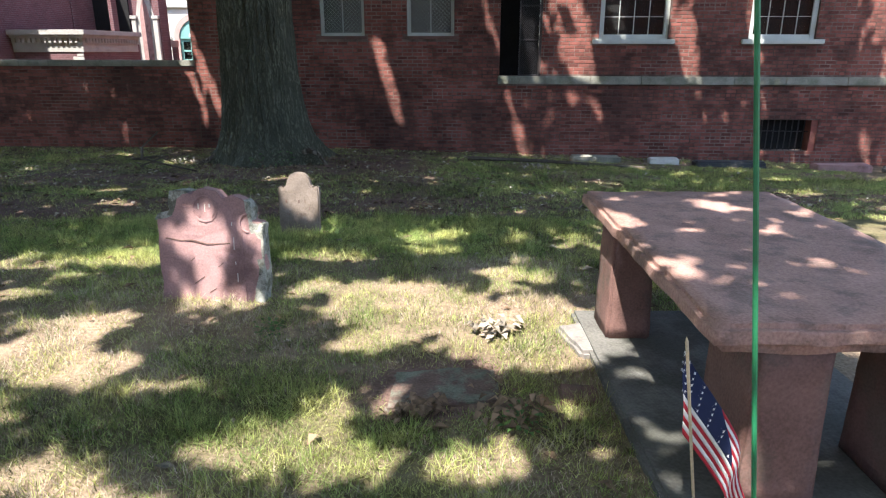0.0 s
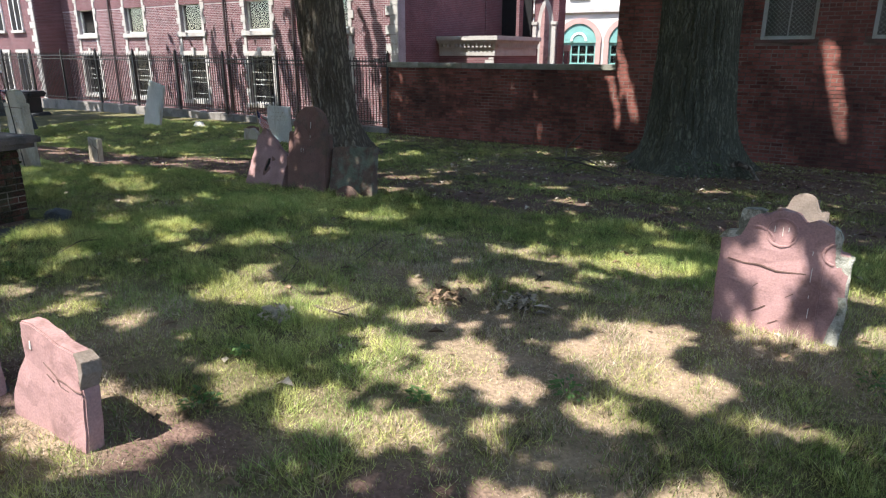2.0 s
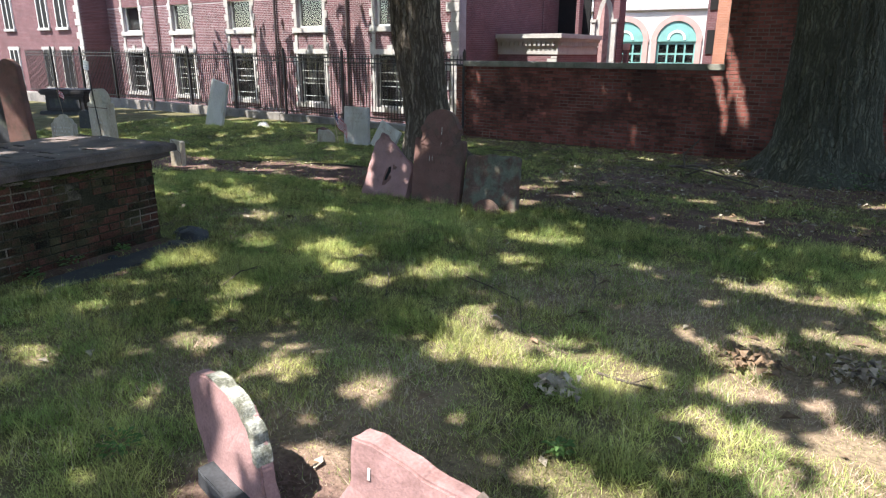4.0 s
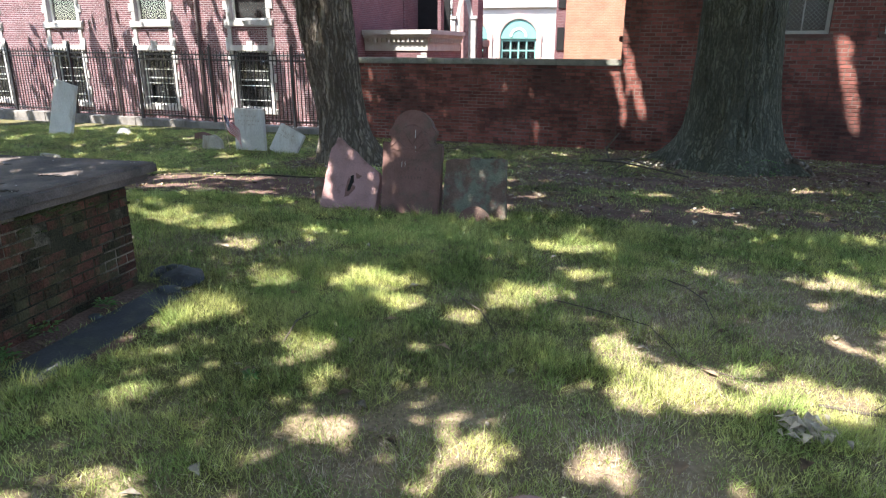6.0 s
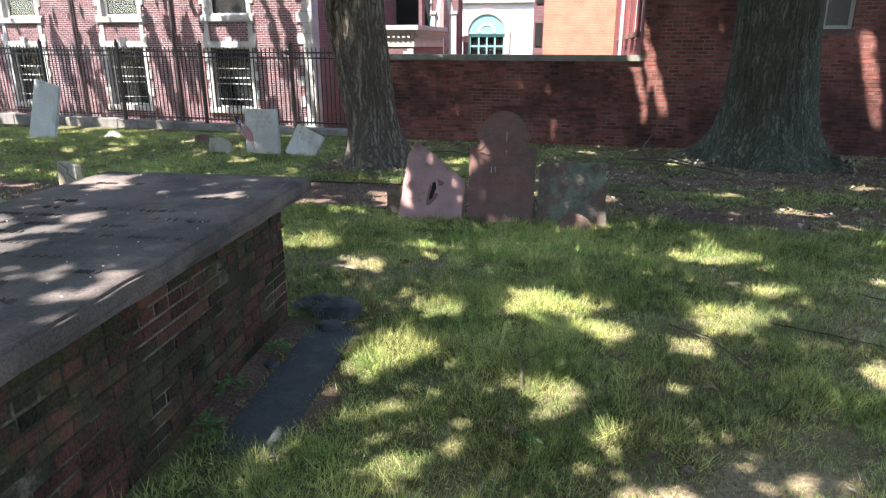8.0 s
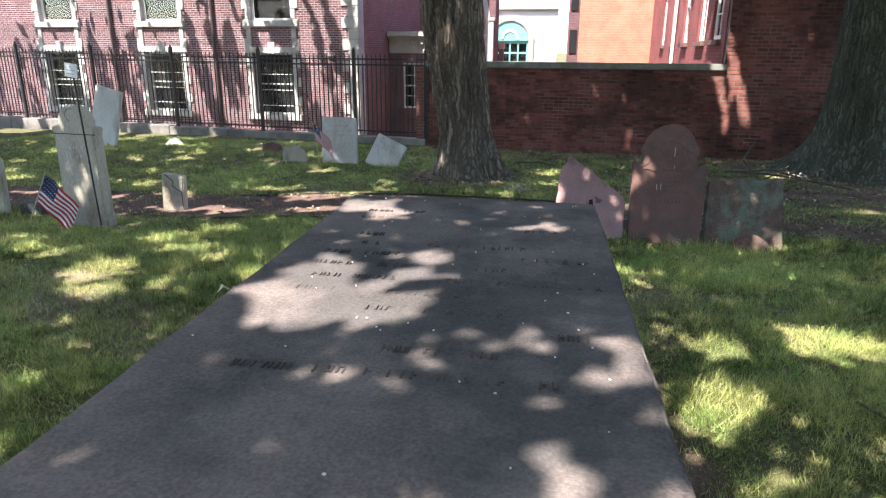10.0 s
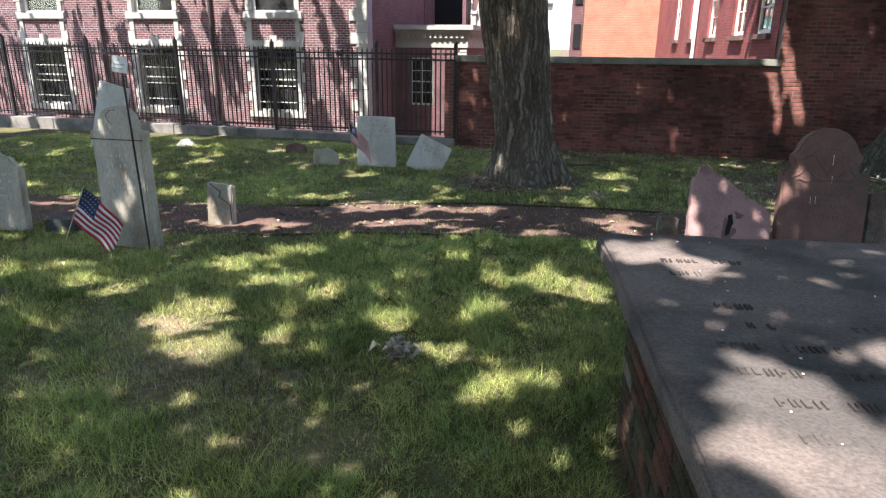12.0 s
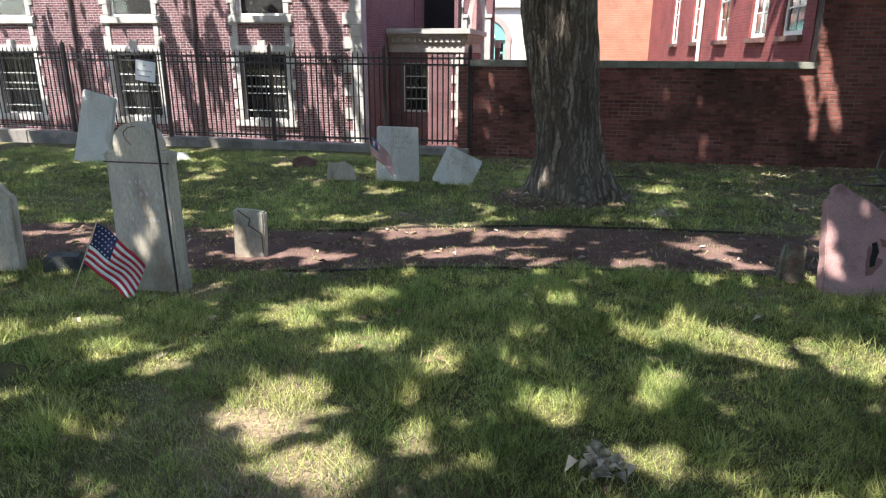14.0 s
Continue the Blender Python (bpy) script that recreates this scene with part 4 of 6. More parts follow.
def lit(x, y, room=0.0):
    """Whether the sun comes through the crowns to this spot of level ground, with some room for the leaf's own size."""
    wx = x + 0.16 * noise.noise((x * 2.3, y * 2.3, 1.0)) + 0.07 * noise.noise((x * 9, y * 9, 2.0))
    wy = y + 0.16 * noise.noise((x * 2.3, y * 2.3, 5.0)) + 0.07 * noise.noise((x * 9, y * 9, 7.0))
    for cx, cy, rx, ry in GAPS:
        if abs(x - cx) < rx + 0.3 and abs(y - cy) < ry + 0.3:
            k = min(1.0, rx * 3.0)
            ex, ey = (x + k * (wx - x) - cx) / (rx + room), (y + k * (wy - y) - cy) / (ry + room)
            if ex * ex + ey * ey < 1:
                return True
    if (-9.75 < x < -7.8 and 0.9 < y < 4.1) or (-8.8 < x < -7.9 and 6.5 < y < 7.5):
        return False
    if -4.6 < x < -1.6 and 11.6 < y < 14.7:
        return False
    n = noise.noise((wx * 1.25, wy * 1.7, 11.0)) + 0.5 * noise.noise((wx * 3.6, wy * 4.4, 13.0))
    bar = 0.37 + 0.17 * smooth(-4.2, -5.6, x) * (1 - smooth(6.5, 8, y)) + 0.06 * smooth(6.5, 8, y) * (1 if x > -9 else 0) - 0.04 * smooth(-6, -2, x) * (1 - smooth(4, 6, y)) - 0.06 * smooth(6, 9, y) * (1 if x < -9 else 0)
    if y > 14.4:
        n = noise.noise((wx * 1.5, wy * 0.22, 17.0)) + 0.4 * noise.noise((wx * 5, wy * 0.5, 19.0))
        bar = 0.34 if x > 1.5 else 0.6 if x > -6.5 else 0.62 if x > -12 else 0.22
    if y > 17.2:
        bar = -0.06
    spots = noise.noise((x * 5.2, y * 4.6, 23.0)) + 0.3 * noise.noise((x * 11, y * 10, 29.0))
    return n > bar or (spots > 0.48 - 0.14 * smooth(0.3, 0.9, x) and y < 14.4)


# the south and southwest trees are unseen, added to carry shading leaves
TREES = {"near": ((-10.28, 11.0), (-0.33, -0.05)), "wall": ((-3.52, 13.05), (-0.05, 0.0)), "south": ((4.5, -6.0), (0, 0)), "southwest": ((-19.0, -6.0), (0, 0))}
bases = []
for key, ((x, y), lean) in TREES.items():
    big = key == "wall"
    z = zg(x, y) - 0.15
    label = {"near": "tall tree with grey furrowed bark, leaning slightly", "wall": "massive old tree with dark bark and flared roots"}.get(key, "unseen leafy tree added to shade the churchyard")
    t = thing("tree", Matrix.Translation((x, y, z)), label, "tree")
    lx, ly = lean
    path = [(0, 0, 0), (lx * 0.25, ly * 0.25, 0.8), (lx, ly, 2.6), (lx * 1.5, ly * 1.5, 5.5), (lx * 1.8, ly * 1.8, 9.0)]
    r = 0.66 if big else 0.43
    seen = key in ("near", "wall")
    radii = [0.43, 0.36, 0.46, 0.44, 0.3] if key == "near" else [r * 1.05, r, r * 0.97, r * 0.93, r * 0.6]
    part("trunk", trunk_mesh(path, radii, 0.72 if big else 0.28, 3.0 if big else 1.0, 0.05, 150 if seen else 32, 120 if seen else 30), BARK_DARK if big else BARK, t, smooth=True)
    if big:
        for line in ([(-0.6, -0.5, 0.45), (-0.85, -0.62, 0.3), (-1.05, -0.7, 0.2), (-1.3, -0.8, 0.1)], [(0.75, -0.55, 0.3), (0.95, -0.68, 0.42), (1.15, -0.75, 0.36), (1.35, -0.85, 0.12)], [(0.2, -0.85, 0.3), (0.3, -1.1, 0.2), (0.45, -1.35, 0.1)]):
            rb = bmesh.new()
            for a, b in zip(line, line[1:]):
                rod(a, b, 0.07 - 0.015 * line.index(a), 0.055 - 0.015 * line.index(a), 8, rb)
            part("root", rb, BARK, t, "bare surface root", smooth=True)
    rnd = random.Random(len(key))
    for i in range(9):
        a = math.tau * i / 9 + rnd.uniform(-0.2, 0.2)
        ln = rnd.uniform(4.0, 7.5)
        lb = limb(bmesh.new(), (lx * 1.6, ly * 1.6, rnd.uniform(5.5, 8.5)), (lx * 1.6 + ln * math.cos(a), ly * 1.6 + ln * math.sin(a), rnd.uniform(10.0, 13.5)), 0.12, 0.03, i + 20)
        part("limb", lb, BARK_LIMB, t)
    bases.append((t, x + lx * 1.6, y + ly * 1.6, z))

# unseen leaf clumps placed to cast shade, turned to the sun, gaps left open
rg = np.random.default_rng(7)
per = {i: [] for i in range(4)}
side_a = SUN_WAY.orthogonal().normalized()
side_b = SUN_WAY.cross(side_a)
CLUMPS = 10500
for _ in range(CLUMPS):
    gx, gy = rg.uniform(-33, 9.5), rg.uniform(-6.0, 24.0)
    if gy > 17.2 and rg.random() < 0.45:
        continue
    if gy < 7.5 and rg.random() < (0.72 if gx > -5 else 0.85):
        continue
    h = rg.uniform(8.0, 12.0)
    cx, cy = gx + SUN_WAY.x / SUN_WAY.z * h, gy + SUN_WAY.y / SUN_WAY.z * h
    i = min(range(4), key=lambda k: math.hypot(cx - bases[k][1], cy - bases[k][2]))
    h += 1.5 - 0.04 * math.hypot(cx - bases[i][1], cy - bases[i][2]) ** 2 * 0.5
    h = max(h, 7.0)
    cx, cy = gx + SUN_WAY.x / SUN_WAY.z * h, gy + SUN_WAY.y / SUN_WAY.z * h
    for _k in range(20):
        o = rg.normal(0, 0.32, 3)
        p = Vector((cx + o[0], cy + o[1], h + 0.7 * o[2]))
        q = p + SUN_WAY * (p.z / -SUN_WAY.z)
        if lit(q.x, q.y, 0.09) or (gy < 9 and (lit(q.x + 0.07, q.y) or lit(q.x - 0.07, q.y) or lit(q.x, q.y + 0.07) or lit(q.x, q.y - 0.07))):
            continue
        per[i].append((p, rg.random(), rg.normal(0, 0.45, 3), rg.uniform(0.12, 0.2)))
# an even layer of small unseen leaves, added to sharpen and fill the shade
for gx in np.arange(-17.0, 4.0, 0.075):
    for gy in np.arange(0.0, 7.9, 0.075):
        x, y = gx + rg.uniform(-0.04, 0.04), gy + rg.uniform(-0.04, 0.04)
        if lit(x, y, 0.028):
            continue
        h = rg.uniform(5.6, 6.6)
        p = Vector((x, y, 0)) - SUN_WAY * (h / -SUN_WAY.z)
        i = min(range(4), key=lambda k: math.hypot(p.x - bases[k][1], p.y - bases[k][2]))
        per[i].append((p, rg.random(), rg.normal(0, 0.3, 3), rg.uniform(0.085, 0.12)))
# another added over the ground before the brick wall, to keep the sun off
for gx in np.arange(-6.4, 1.6, 0.1):
    for gy in np.arange(7.9, 16.8, 0.1):
        x, y = gx + rg.uniform(-0.05, 0.05), gy + rg.uniform(-0.05, 0.05)
        if lit(x, y, 0.06):
            continue
        h = rg.uniform(8.5, 9.8)
        p = Vector((x, y, 0)) - SUN_WAY * (h / -SUN_WAY.z)
        i = min(range(4), key=lambda k: math.hypot(p.x - bases[k][1], p.y - bases[k][2]))
        per[i].append((p, rg.random(), rg.normal(0, 0.3, 3), rg.uniform(0.11, 0.15)))
for i, leaves in per.items():
    t, tx, ty, tz = bases[i]
    base = t.matrix_basis.translation
    vs = np.zeros((len(leaves), 4, 3), "f")
    for k, (p, turn, tilt, size) in enumerate(leaves):
        a = math.tau * turn
        d1 = side_a * math.cos(a) + side_b * math.sin(a) + Vector(tilt) * 0.6
        d2 = side_b * math.cos(a) - side_a * math.sin(a) + Vector((tilt[1], tilt[2], tilt[0])) * 0.6
        c = p - base
        vs[k] = (c - d1 * size, c + d2 * size * 0.6, c + d1 * size, c - d2 * size * 0.6)
    me = bpy.data.meshes.new("crown")
    n = len(leaves)
    me.from_pydata(vs.reshape(-1, 3).tolist(), [], (np.arange(n)[:, None] * 4 + np.arange(4)).tolist())
    me.materials.append(CROWN_LEAF)
    ob = new("crown", me)
    ob.parent = t
    tagged(ob, "dense green leaves placed to shade the yard")

# ---- grave markers ----


def stone(name, x, y, yaw, outline, thick, material, label, lean=0.0, tip=0.0, rough=0.006, bevel=0.014, sink=0.08, seed=0, z=None, group="", cuts=2, category="gravestone"):
    """A gravestone whose outline is given about its foot; lean tilts it back, tip sideways (degrees)."""
    ground = zg(x, y) if z is None else z
    m = pose(x, y, ground, -lean, tip, yaw)
    t = thing(name, m, label, category, group)
    low = [(px, pz if pz > 0.001 else -sink) for px, pz in outline]
    part("slab", slab(low, thick, bevel, rough, cuts, seed), material, t)
    return t


def bars(t, rows, material, y=-0.003, seed=1, width=0.008, broken=0.75):
    """Worn lettering as short strokes: rows of (x from, x to, z, height)."""
    rnd = random.Random(seed)
    bm = bmesh.new()
    for x0, x1, z, h in rows:
        x = x0
        while x < x1:
            w = rnd.uniform(0.5, 1.1) * h
            if rnd.random() < broken:
                zz = z + rnd.uniform(-0.1, 0.1) * h
                box((x, y, zz), (x + w * 0.35, 0.004, zz + h), bm=bm)
                if rnd.random() < 0.6:
                    box((x, y, zz + h * rnd.choice((0, 0.45, 0.8))), (x + w * 0.8, 0.0035, zz + h * 0.2 + h * rnd.choice((0, 0.4, 0.75))), bm=bm)
            x += w + 0.3 * h
    return tagged(part("inscription", bm, material, t), kind="stuff")


def jagged(outline, amp=0.012, step=0.05, seed=0):
    """An outline with a chipped, uneven edge; its foot stays straight."""
    out = []
    for (x0, z0), (x1, z1) in zip(outline, outline[1:] + outline[:1]):
        k = max(1, int(math.hypot(x1 - x0, z1 - z0) / step))
        for i in range(k):
            x, z = x0 + (x1 - x0) * i / k, z0 + (z1 - z0) * i / k
            if z > 0.02:
                w = noise.noise_vector((x * 23 + seed, z * 23, seed * 1.7))
                x, z = x + amp * w.x, z + amp * w.y
            out.append((x, z))
    return out


# broken red stone with a lichened edge
g = stone("gravestone", -1.56, 4.1, -4, jagged([(-0.35, 0), (0.35, 0), (0.365, 0.3), (0.35, 0.6), (0.29, 0.61), (0.285, 0.7), (0.23, 0.76), (0.16, 0.78), (0.1, 0.755), (0.06, 0.81), (-0.05, 0.825), (-0.12, 0.79), (-0.17, 0.81), (-0.25, 0.80), (-0.26, 0.72), (-0.25, 0.67), (-0.33, 0.65), (-0.36, 0.6)], 0.014, 0.05, 1), 0.13, BROWNSTONE, "broken pinkish sandstone gravestone with lichened shoulders, in dry grass", lean=6, seed=1, rough=0.008, bevel=0.007, z=-0.06)
part("lichen_edge", slab(jagged([(0.27, 0.03), (0.358, 0.03), (0.368, 0.3), (0.354, 0.6), (0.29, 0.615), (0.29, 0.7), (0.23, 0.765), (0.25, 0.68), (0.26, 0.58), (0.3, 0.5), (0.32, 0.3)], 0.014, 0.04, 5), 0.128, 0.004, 0.01, 2, 5), LICHEN, g, "grey lichen crust", m=Matrix.Translation((0.006, -0.004, 0)))
part("lichen_shoulder", slab(jagged([(-0.36, 0.6), (-0.33, 0.65), (-0.255, 0.67), (-0.27, 0.72), (-0.255, 0.805), (-0.17, 0.815), (-0.12, 0.795), (-0.16, 0.775), (-0.21, 0.75), (-0.22, 0.68), (-0.24, 0.64), (-0.32, 0.61)], 0.012, 0.04, 8), 0.134, 0.003, 0.008, 2, 6), LICHEN, g, "grey lichen crust", m=Matrix.Translation((-0.003, -0.005, 0.004)))
# carved tympanum: a round medallion between two scrolls, and the border under it
bm = bmesh.new()
for cx, cz, r, a0, a1 in ((-0.02, 0.69, 0.085, 0, 360), (-0.16, 0.6, 0.11, 20, 100), (0.13, 0.6, 0.11, 80, 160), (0.27, 0.6, 0.06, 90, 270)):
    pts = arc(cx, cz, r, a0, a1, 12)
    for a, b in zip(pts, pts[1:]):
        rod((a[0], -0.002, a[1]), (b[0], -0.002, b[1]), 0.008, seg=5, bm=bm)
rod((0.22, -0.002, 0.53), (0.235, -0.002, 0.05), 0.007, seg=5, bm=bm)
part("carving", bm, BROWNSTONE, g, "worn carved tympanum and border")
bm = bmesh.new()
crack = [(-0.3, 0.49), (-0.2, 0.475), (-0.12, 0.478), (-0.02, 0.452), (0.08, 0.458), (0.16, 0.462)]
for a, b in zip(crack, crack[1:]):
    rod((a[0], 0.001, a[1]), (b[0], 0.001, b[1]), 0.006, seg=5, bm=bm)
for a, b in (((-0.16, 0.31), (-0.11, 0.36)), ((-0.12, 0.18), (-0.05, 0.23)), ((0.05, 0.3), (0.09, 0.33)), ((-0.02, 0.12), (0.03, 0.15))):
    rod((a[0], 0.001, a[1]), (b[0], 0.001, b[1]), 0.0035, seg=5, bm=bm)
part("crack", bm, SHADE_LINE, g)
bm = bmesh.new()
for x, z0, z1 in ((-0.065, 0.69, 0.75), (-0.02, 0.67, 0.76), (0.01, 0.7, 0.74), (0.165, 0.42, 0.56), (0.18, 0.2, 0.3), (0.17, 0.32, 0.35), (0.155, 0.58, 0.62)):
    box((x, -0.006, z0), (x + 0.004, 0.002, z0 + (z1 - z0) * 0.6), bm=bm)
part("streaks", bm, STREAK, g, "pale streaks")
# small round-shouldered stone
g = stone("gravestone", -1.48, 6.45, -3, [(-0.2, 0), (0.2, 0), (0.215, 0.47), (0.205, 0.51), (0.18, 0.515), (0.165, 0.48), (0.135, 0.5)] + arc(0, 0.535, 0.12, 5, 175, 10) + [(-0.135, 0.5), (-0.165, 0.48), (-0.18, 0.515), (-0.205, 0.51), (-0.215, 0.47)], 0.09, DUN_STONE, "small grey-brown gravestone with scrolled shoulders", lean=5, seed=2, rough=0.004, z=-0.2)
bars(g, [(-0.13, 0.12, 0.34, 0.03), (-0.13, 0.13, 0.27, 0.025), (-0.12, 0.12, 0.21, 0.02)], BROWNSTONE_DULL, seed=4, broken=0.35)
# two near leaning stones
g = stone("gravestone", -5.06, 1.345, -12, jagged([(-0.2, 0), (0.19, 0), (0.2, 0.18), (0.185, 0.34), (0.15, 0.36), (0.13, 0.4), (0.06, 0.45), (-0.02, 0.49), (-0.1, 0.52), (-0.19, 0.535), (-0.26, 0.51), (-0.28, 0.44), (-0.27, 0.32), (-0.24, 0.18)], 0.016, 0.05, 3), 0.06, BROWNSTONE, "broken leaning pink sandstone gravestone with lichened edge", lean=3, tip=-17, z=-0.035, seed=3, rough=0.009, bevel=0.008)
part("lichen_edge", slab(jagged([(0.192, 0.2), (0.19, 0.34), (0.155, 0.365), (0.135, 0.405), (0.06, 0.455), (-0.02, 0.495), (-0.1, 0.525), (-0.06, 0.5), (0.03, 0.455), (0.1, 0.405), (0.12, 0.36), (0.15, 0.33), (0.165, 0.22)], 0.014, 0.035, 4), 0.064, 0.003, 0.012, 2, 4), LICHEN, g, "grey lichen crust", m=Matrix.Translation((0.006, -0.003, 0.004)))
g = stone("footing_stone", -5.12, 1.29, -14, jagged([(-0.2, 0), (0.24, 0), (0.2, 0.05), (0.0, 0.06), (-0.18, 0.07)], 0.012, 0.06, 9), 0.14, SLATE, "low broken grey stone at a gravestone's foot", seed=9, rough=0.01, bevel=0.006, category="stone")
g = stone("gravestone", -4.31, 1.26, -3, jagged([(-0.33, 0), (0.29, 0), (0.3, 0.26), (0.285, 0.32), (0.31, 0.37), (0.3, 0.42), (0.27, 0.445), (0.15, 0.47), (0.05, 0.488), (-0.04, 0.497), (-0.09, 0.515), (-0.165, 0.51), (-0.18, 0.44), (-0.18, 0.34), (-0.22, 0.27), (-0.3, 0.15)], 0.013, 0.05, 4), 0.08, BROWNSTONE, "broken pink sandstone gravestone leaning in the lawn", lean=4, seed=4, rough=0.011, bevel=0.008)
part("lichen_edge", slab(jagged([(0.29, 0.3), (0.315, 0.37), (0.305, 0.425), (0.25, 0.455), (0.27, 0.42), (0.285, 0.37)], 0.008, 0.04, 6), 0.084, 0.002, 0.006, 1, 8), DUN_STONE, g, "pale weathered upper corner", m=Matrix.Translation((0.003, -0.003, 0.003)))
bm = bmesh.new()
for pts in ([(0.0, 0.35), (0.06, 0.325), (0.11, 0.3), (0.17, 0.295), (0.24, 0.28), (0.29, 0.285)], [(0.1, 0.3), (0.13, 0.27), (0.19, 0.265)], [(0.02, 0.3), (0.07, 0.28)]):
    for a, b in zip(pts, pts[1:]):
        rod((a[0], 0.001, a[1]), (b[0], 0.001, b[1]), 0.0035, seg=5, bm=bm)
part("crack", bm, SHADE_LINE, g)
part("streaks", box((-0.1, -0.005, 0.39), (-0.09, 0.002, 0.43)), STREAK, g)

# three stones together
g = stone("gravestone", -8.34, 6.68, 1, jagged([(-0.35, 0), (0.35, 0), (0.37, 0.4), (0.34, 0.47), (0.26, 0.53), (0.16, 0.59), (0.06, 0.67), (-0.03, 0.75), (-0.12, 0.8), (-0.19, 0.87), (-0.23, 0.86), (-0.24, 0.78), (-0.29, 0.74), (-0.31, 0.5)], 0.01, 0.05, 2), 0.12, BROWNSTONE, "broken red sandstone gravestone with a gouged face", lean=23, seed=5, rough=0.007, bevel=0.008)
# black patch on the face paints the hollow's shade
part("gouge", slab(jagged([(-0.02, 0.22), (0.02, 0.24), (0.05, 0.34), (0.045, 0.42), (0.015, 0.41), (0.0, 0.33)], 0.012, 0.04, 2), 0.02, 0.001), DARK, g, "black patch for the shade in the hollow", m=Matrix.Translation((0, -0.007, 0)))
part("gouge_rim", slab(jagged([(-0.05, 0.17), (0.03, 0.19), (0.07, 0.28), (0.1, 0.36), (0.13, 0.43), (0.05, 0.46), (-0.02, 0.42), (-0.04, 0.3)], 0.025, 0.04, 5), 0.02, 0.002, 0.006, 1, 3), BROWNSTONE_DULL, g, "chipped hollow rim", m=Matrix.Translation((0, -0.003, 0)))
out = [(-0.33, 0), (0.33, 0), (0.335, 0.68), (0.335, 0.76), (0.30, 0.775), (0.26, 0.74), (0.235, 0.80), (0.275, 0.88), (0.255, 0.91)] + arc(0, 0.88, 0.235, 12, 168, 14) + [(-0.255, 0.91), (-0.275, 0.88), (-0.235, 0.80), (-0.26, 0.74), (-0.30, 0.775), (-0.335, 0.76), (-0.335, 0.68)]
g = stone("gravestone", -7.585, 6.74, 1, [(1.04 * x, 1.05 * z) for x, z in out], 0.13, BROWNSTONE_DULL, "tall brown sandstone gravestone with carved rounded head", lean=9, seed=6, rough=0.003)
bm = bmesh.new()
pts = arc(0, 0.89, 0.16, -150, -30, 10)
for a, b in zip(pts, pts[1:]):
    rod((a[0], -0.004, a[1]), (b[0], -0.004, b[1]), 0.007, seg=5, bm=bm)
pts = [(-0.22, 0.9), (-0.14, 0.93), (-0.09, 0.985), (0, 1.01), (0.09, 0.985), (0.14, 0.93), (0.22, 0.9)]
for a, b in zip(pts, pts[1:]):
    rod((a[0], -0.004, a[1]), (b[0], -0.004, b[1]), 0.006, seg=5, bm=bm)
for s in (-1, 1):
    rod((s * 0.12, -0.004, 0.96), (0, -0.004, 0.78), 0.006, seg=5, bm=bm)
    pts = arc(s * 0.3, 0.88, 0.13, 90 + s * 90, 90 + s * 170, 6)
    for a, b in zip(pts, pts[1:]):
        rod((a[0], -0.004, a[1]), (b[0], -0.004, b[1]), 0.005, seg=5, bm=bm)
pts = [(-0.24 + 0.03 * i, 0.725 + 0.012 * math.sin(i * 1.7)) for i in range(17)]
for a, b in zip(pts, pts[1:]):
    rod((a[0], -0.004, a[1]), (b[0], -0.004, b[1]), 0.006, seg=5, bm=bm)
part("carving", bm, BROWNSTONE_DULL, g, "carved tympanum lines")
bm = box((0.037, -0.004, 0.86), (0.042, 0.002, 0.95))
box((0.042, -0.004, 0.71), (0.046, 0.002, 0.77), bm=bm)
for x in (-0.11, -0.07):
    box((x, -0.003, 0.53), (x + 0.004, 0.002, 0.59), bm=bm)
part("streaks", bm, STREAK, g, "pale streaks")
bars(g, [(-0.15, 0.2, 0.60, 0.03), (-0.12, 0.2, 0.50, 0.035), (-0.15, 0.15, 0.40, 0.035)], SHADE_LINE, seed=7)
g = stone("gravestone", -6.85, 6.78, 1, jagged([(-0.36, 0), (0.37, 0), (0.35, 0.4), (0.335, 0.66), (0.28, 0.68), (0.12, 0.665), (0.0, 0.68), (-0.1, 0.655), (-0.25, 0.66), (-0.34, 0.63)], 0.014, 0.05, 7), 0.12, LICHEN_STONE, "squat gravestone crusted with grey-green lichen", lean=12, seed=7, rough=0.012, bevel=0.006)
g = stone("footstone", -6.8, 6.64, 0, [(-0.24, 0), (0.24, 0)] + arc(0, -0.03, 0.19, 15, 165, 8), 0.06, BROWNSTONE_DULL, "low rounded brown footstone against a lichened gravestone", lean=6, seed=8)
g = stone("gravestone", -8.8, 6.98, 10, [(-0.1, 0), (0.1, 0), (0.09, 0.3), (-0.09, 0.32)], 0.07, LICHEN_STONE, "small thin stone fragment behind a red gravestone", seed=11)

# pale marble tablet with a rounded head, and its neighbours
out = [(-0.26, 0), (0.26, 0), (0.26, 0.1), (0.245, 0.11), (0.235, 1.02), (0.25, 1.04), (0.25, 1.1), (0.165, 1.1), (0.165, 1.16)] + arc(0, 1.16, 0.165, 0, 180, 12) + [(-0.165, 1.1), (-0.25, 1.1), (-0.25, 1.04), (-0.235, 1.02), (-0.245, 0.11), (-0.26, 0.1)]
g = stone("gravestone", -13.91, 6.36, 2, [(1.04 * x, z) for x, z in out], 0.16, MARBLE_GREY, "tall pale marble gravestone with shoulders and rounded head", lean=-1, tip=0.8, seed=12, rough=0.002, z=-0.3)
bars(g, [(-0.14, 0.15, 0.86, 0.03), (-0.18, 0.18, 0.76, 0.04), (-0.15, 0.16, 0.66, 0.03), (-0.12, 0.12, 0.56, 0.03)], MARBLE, seed=13, broken=0.5, y=-0.0015)
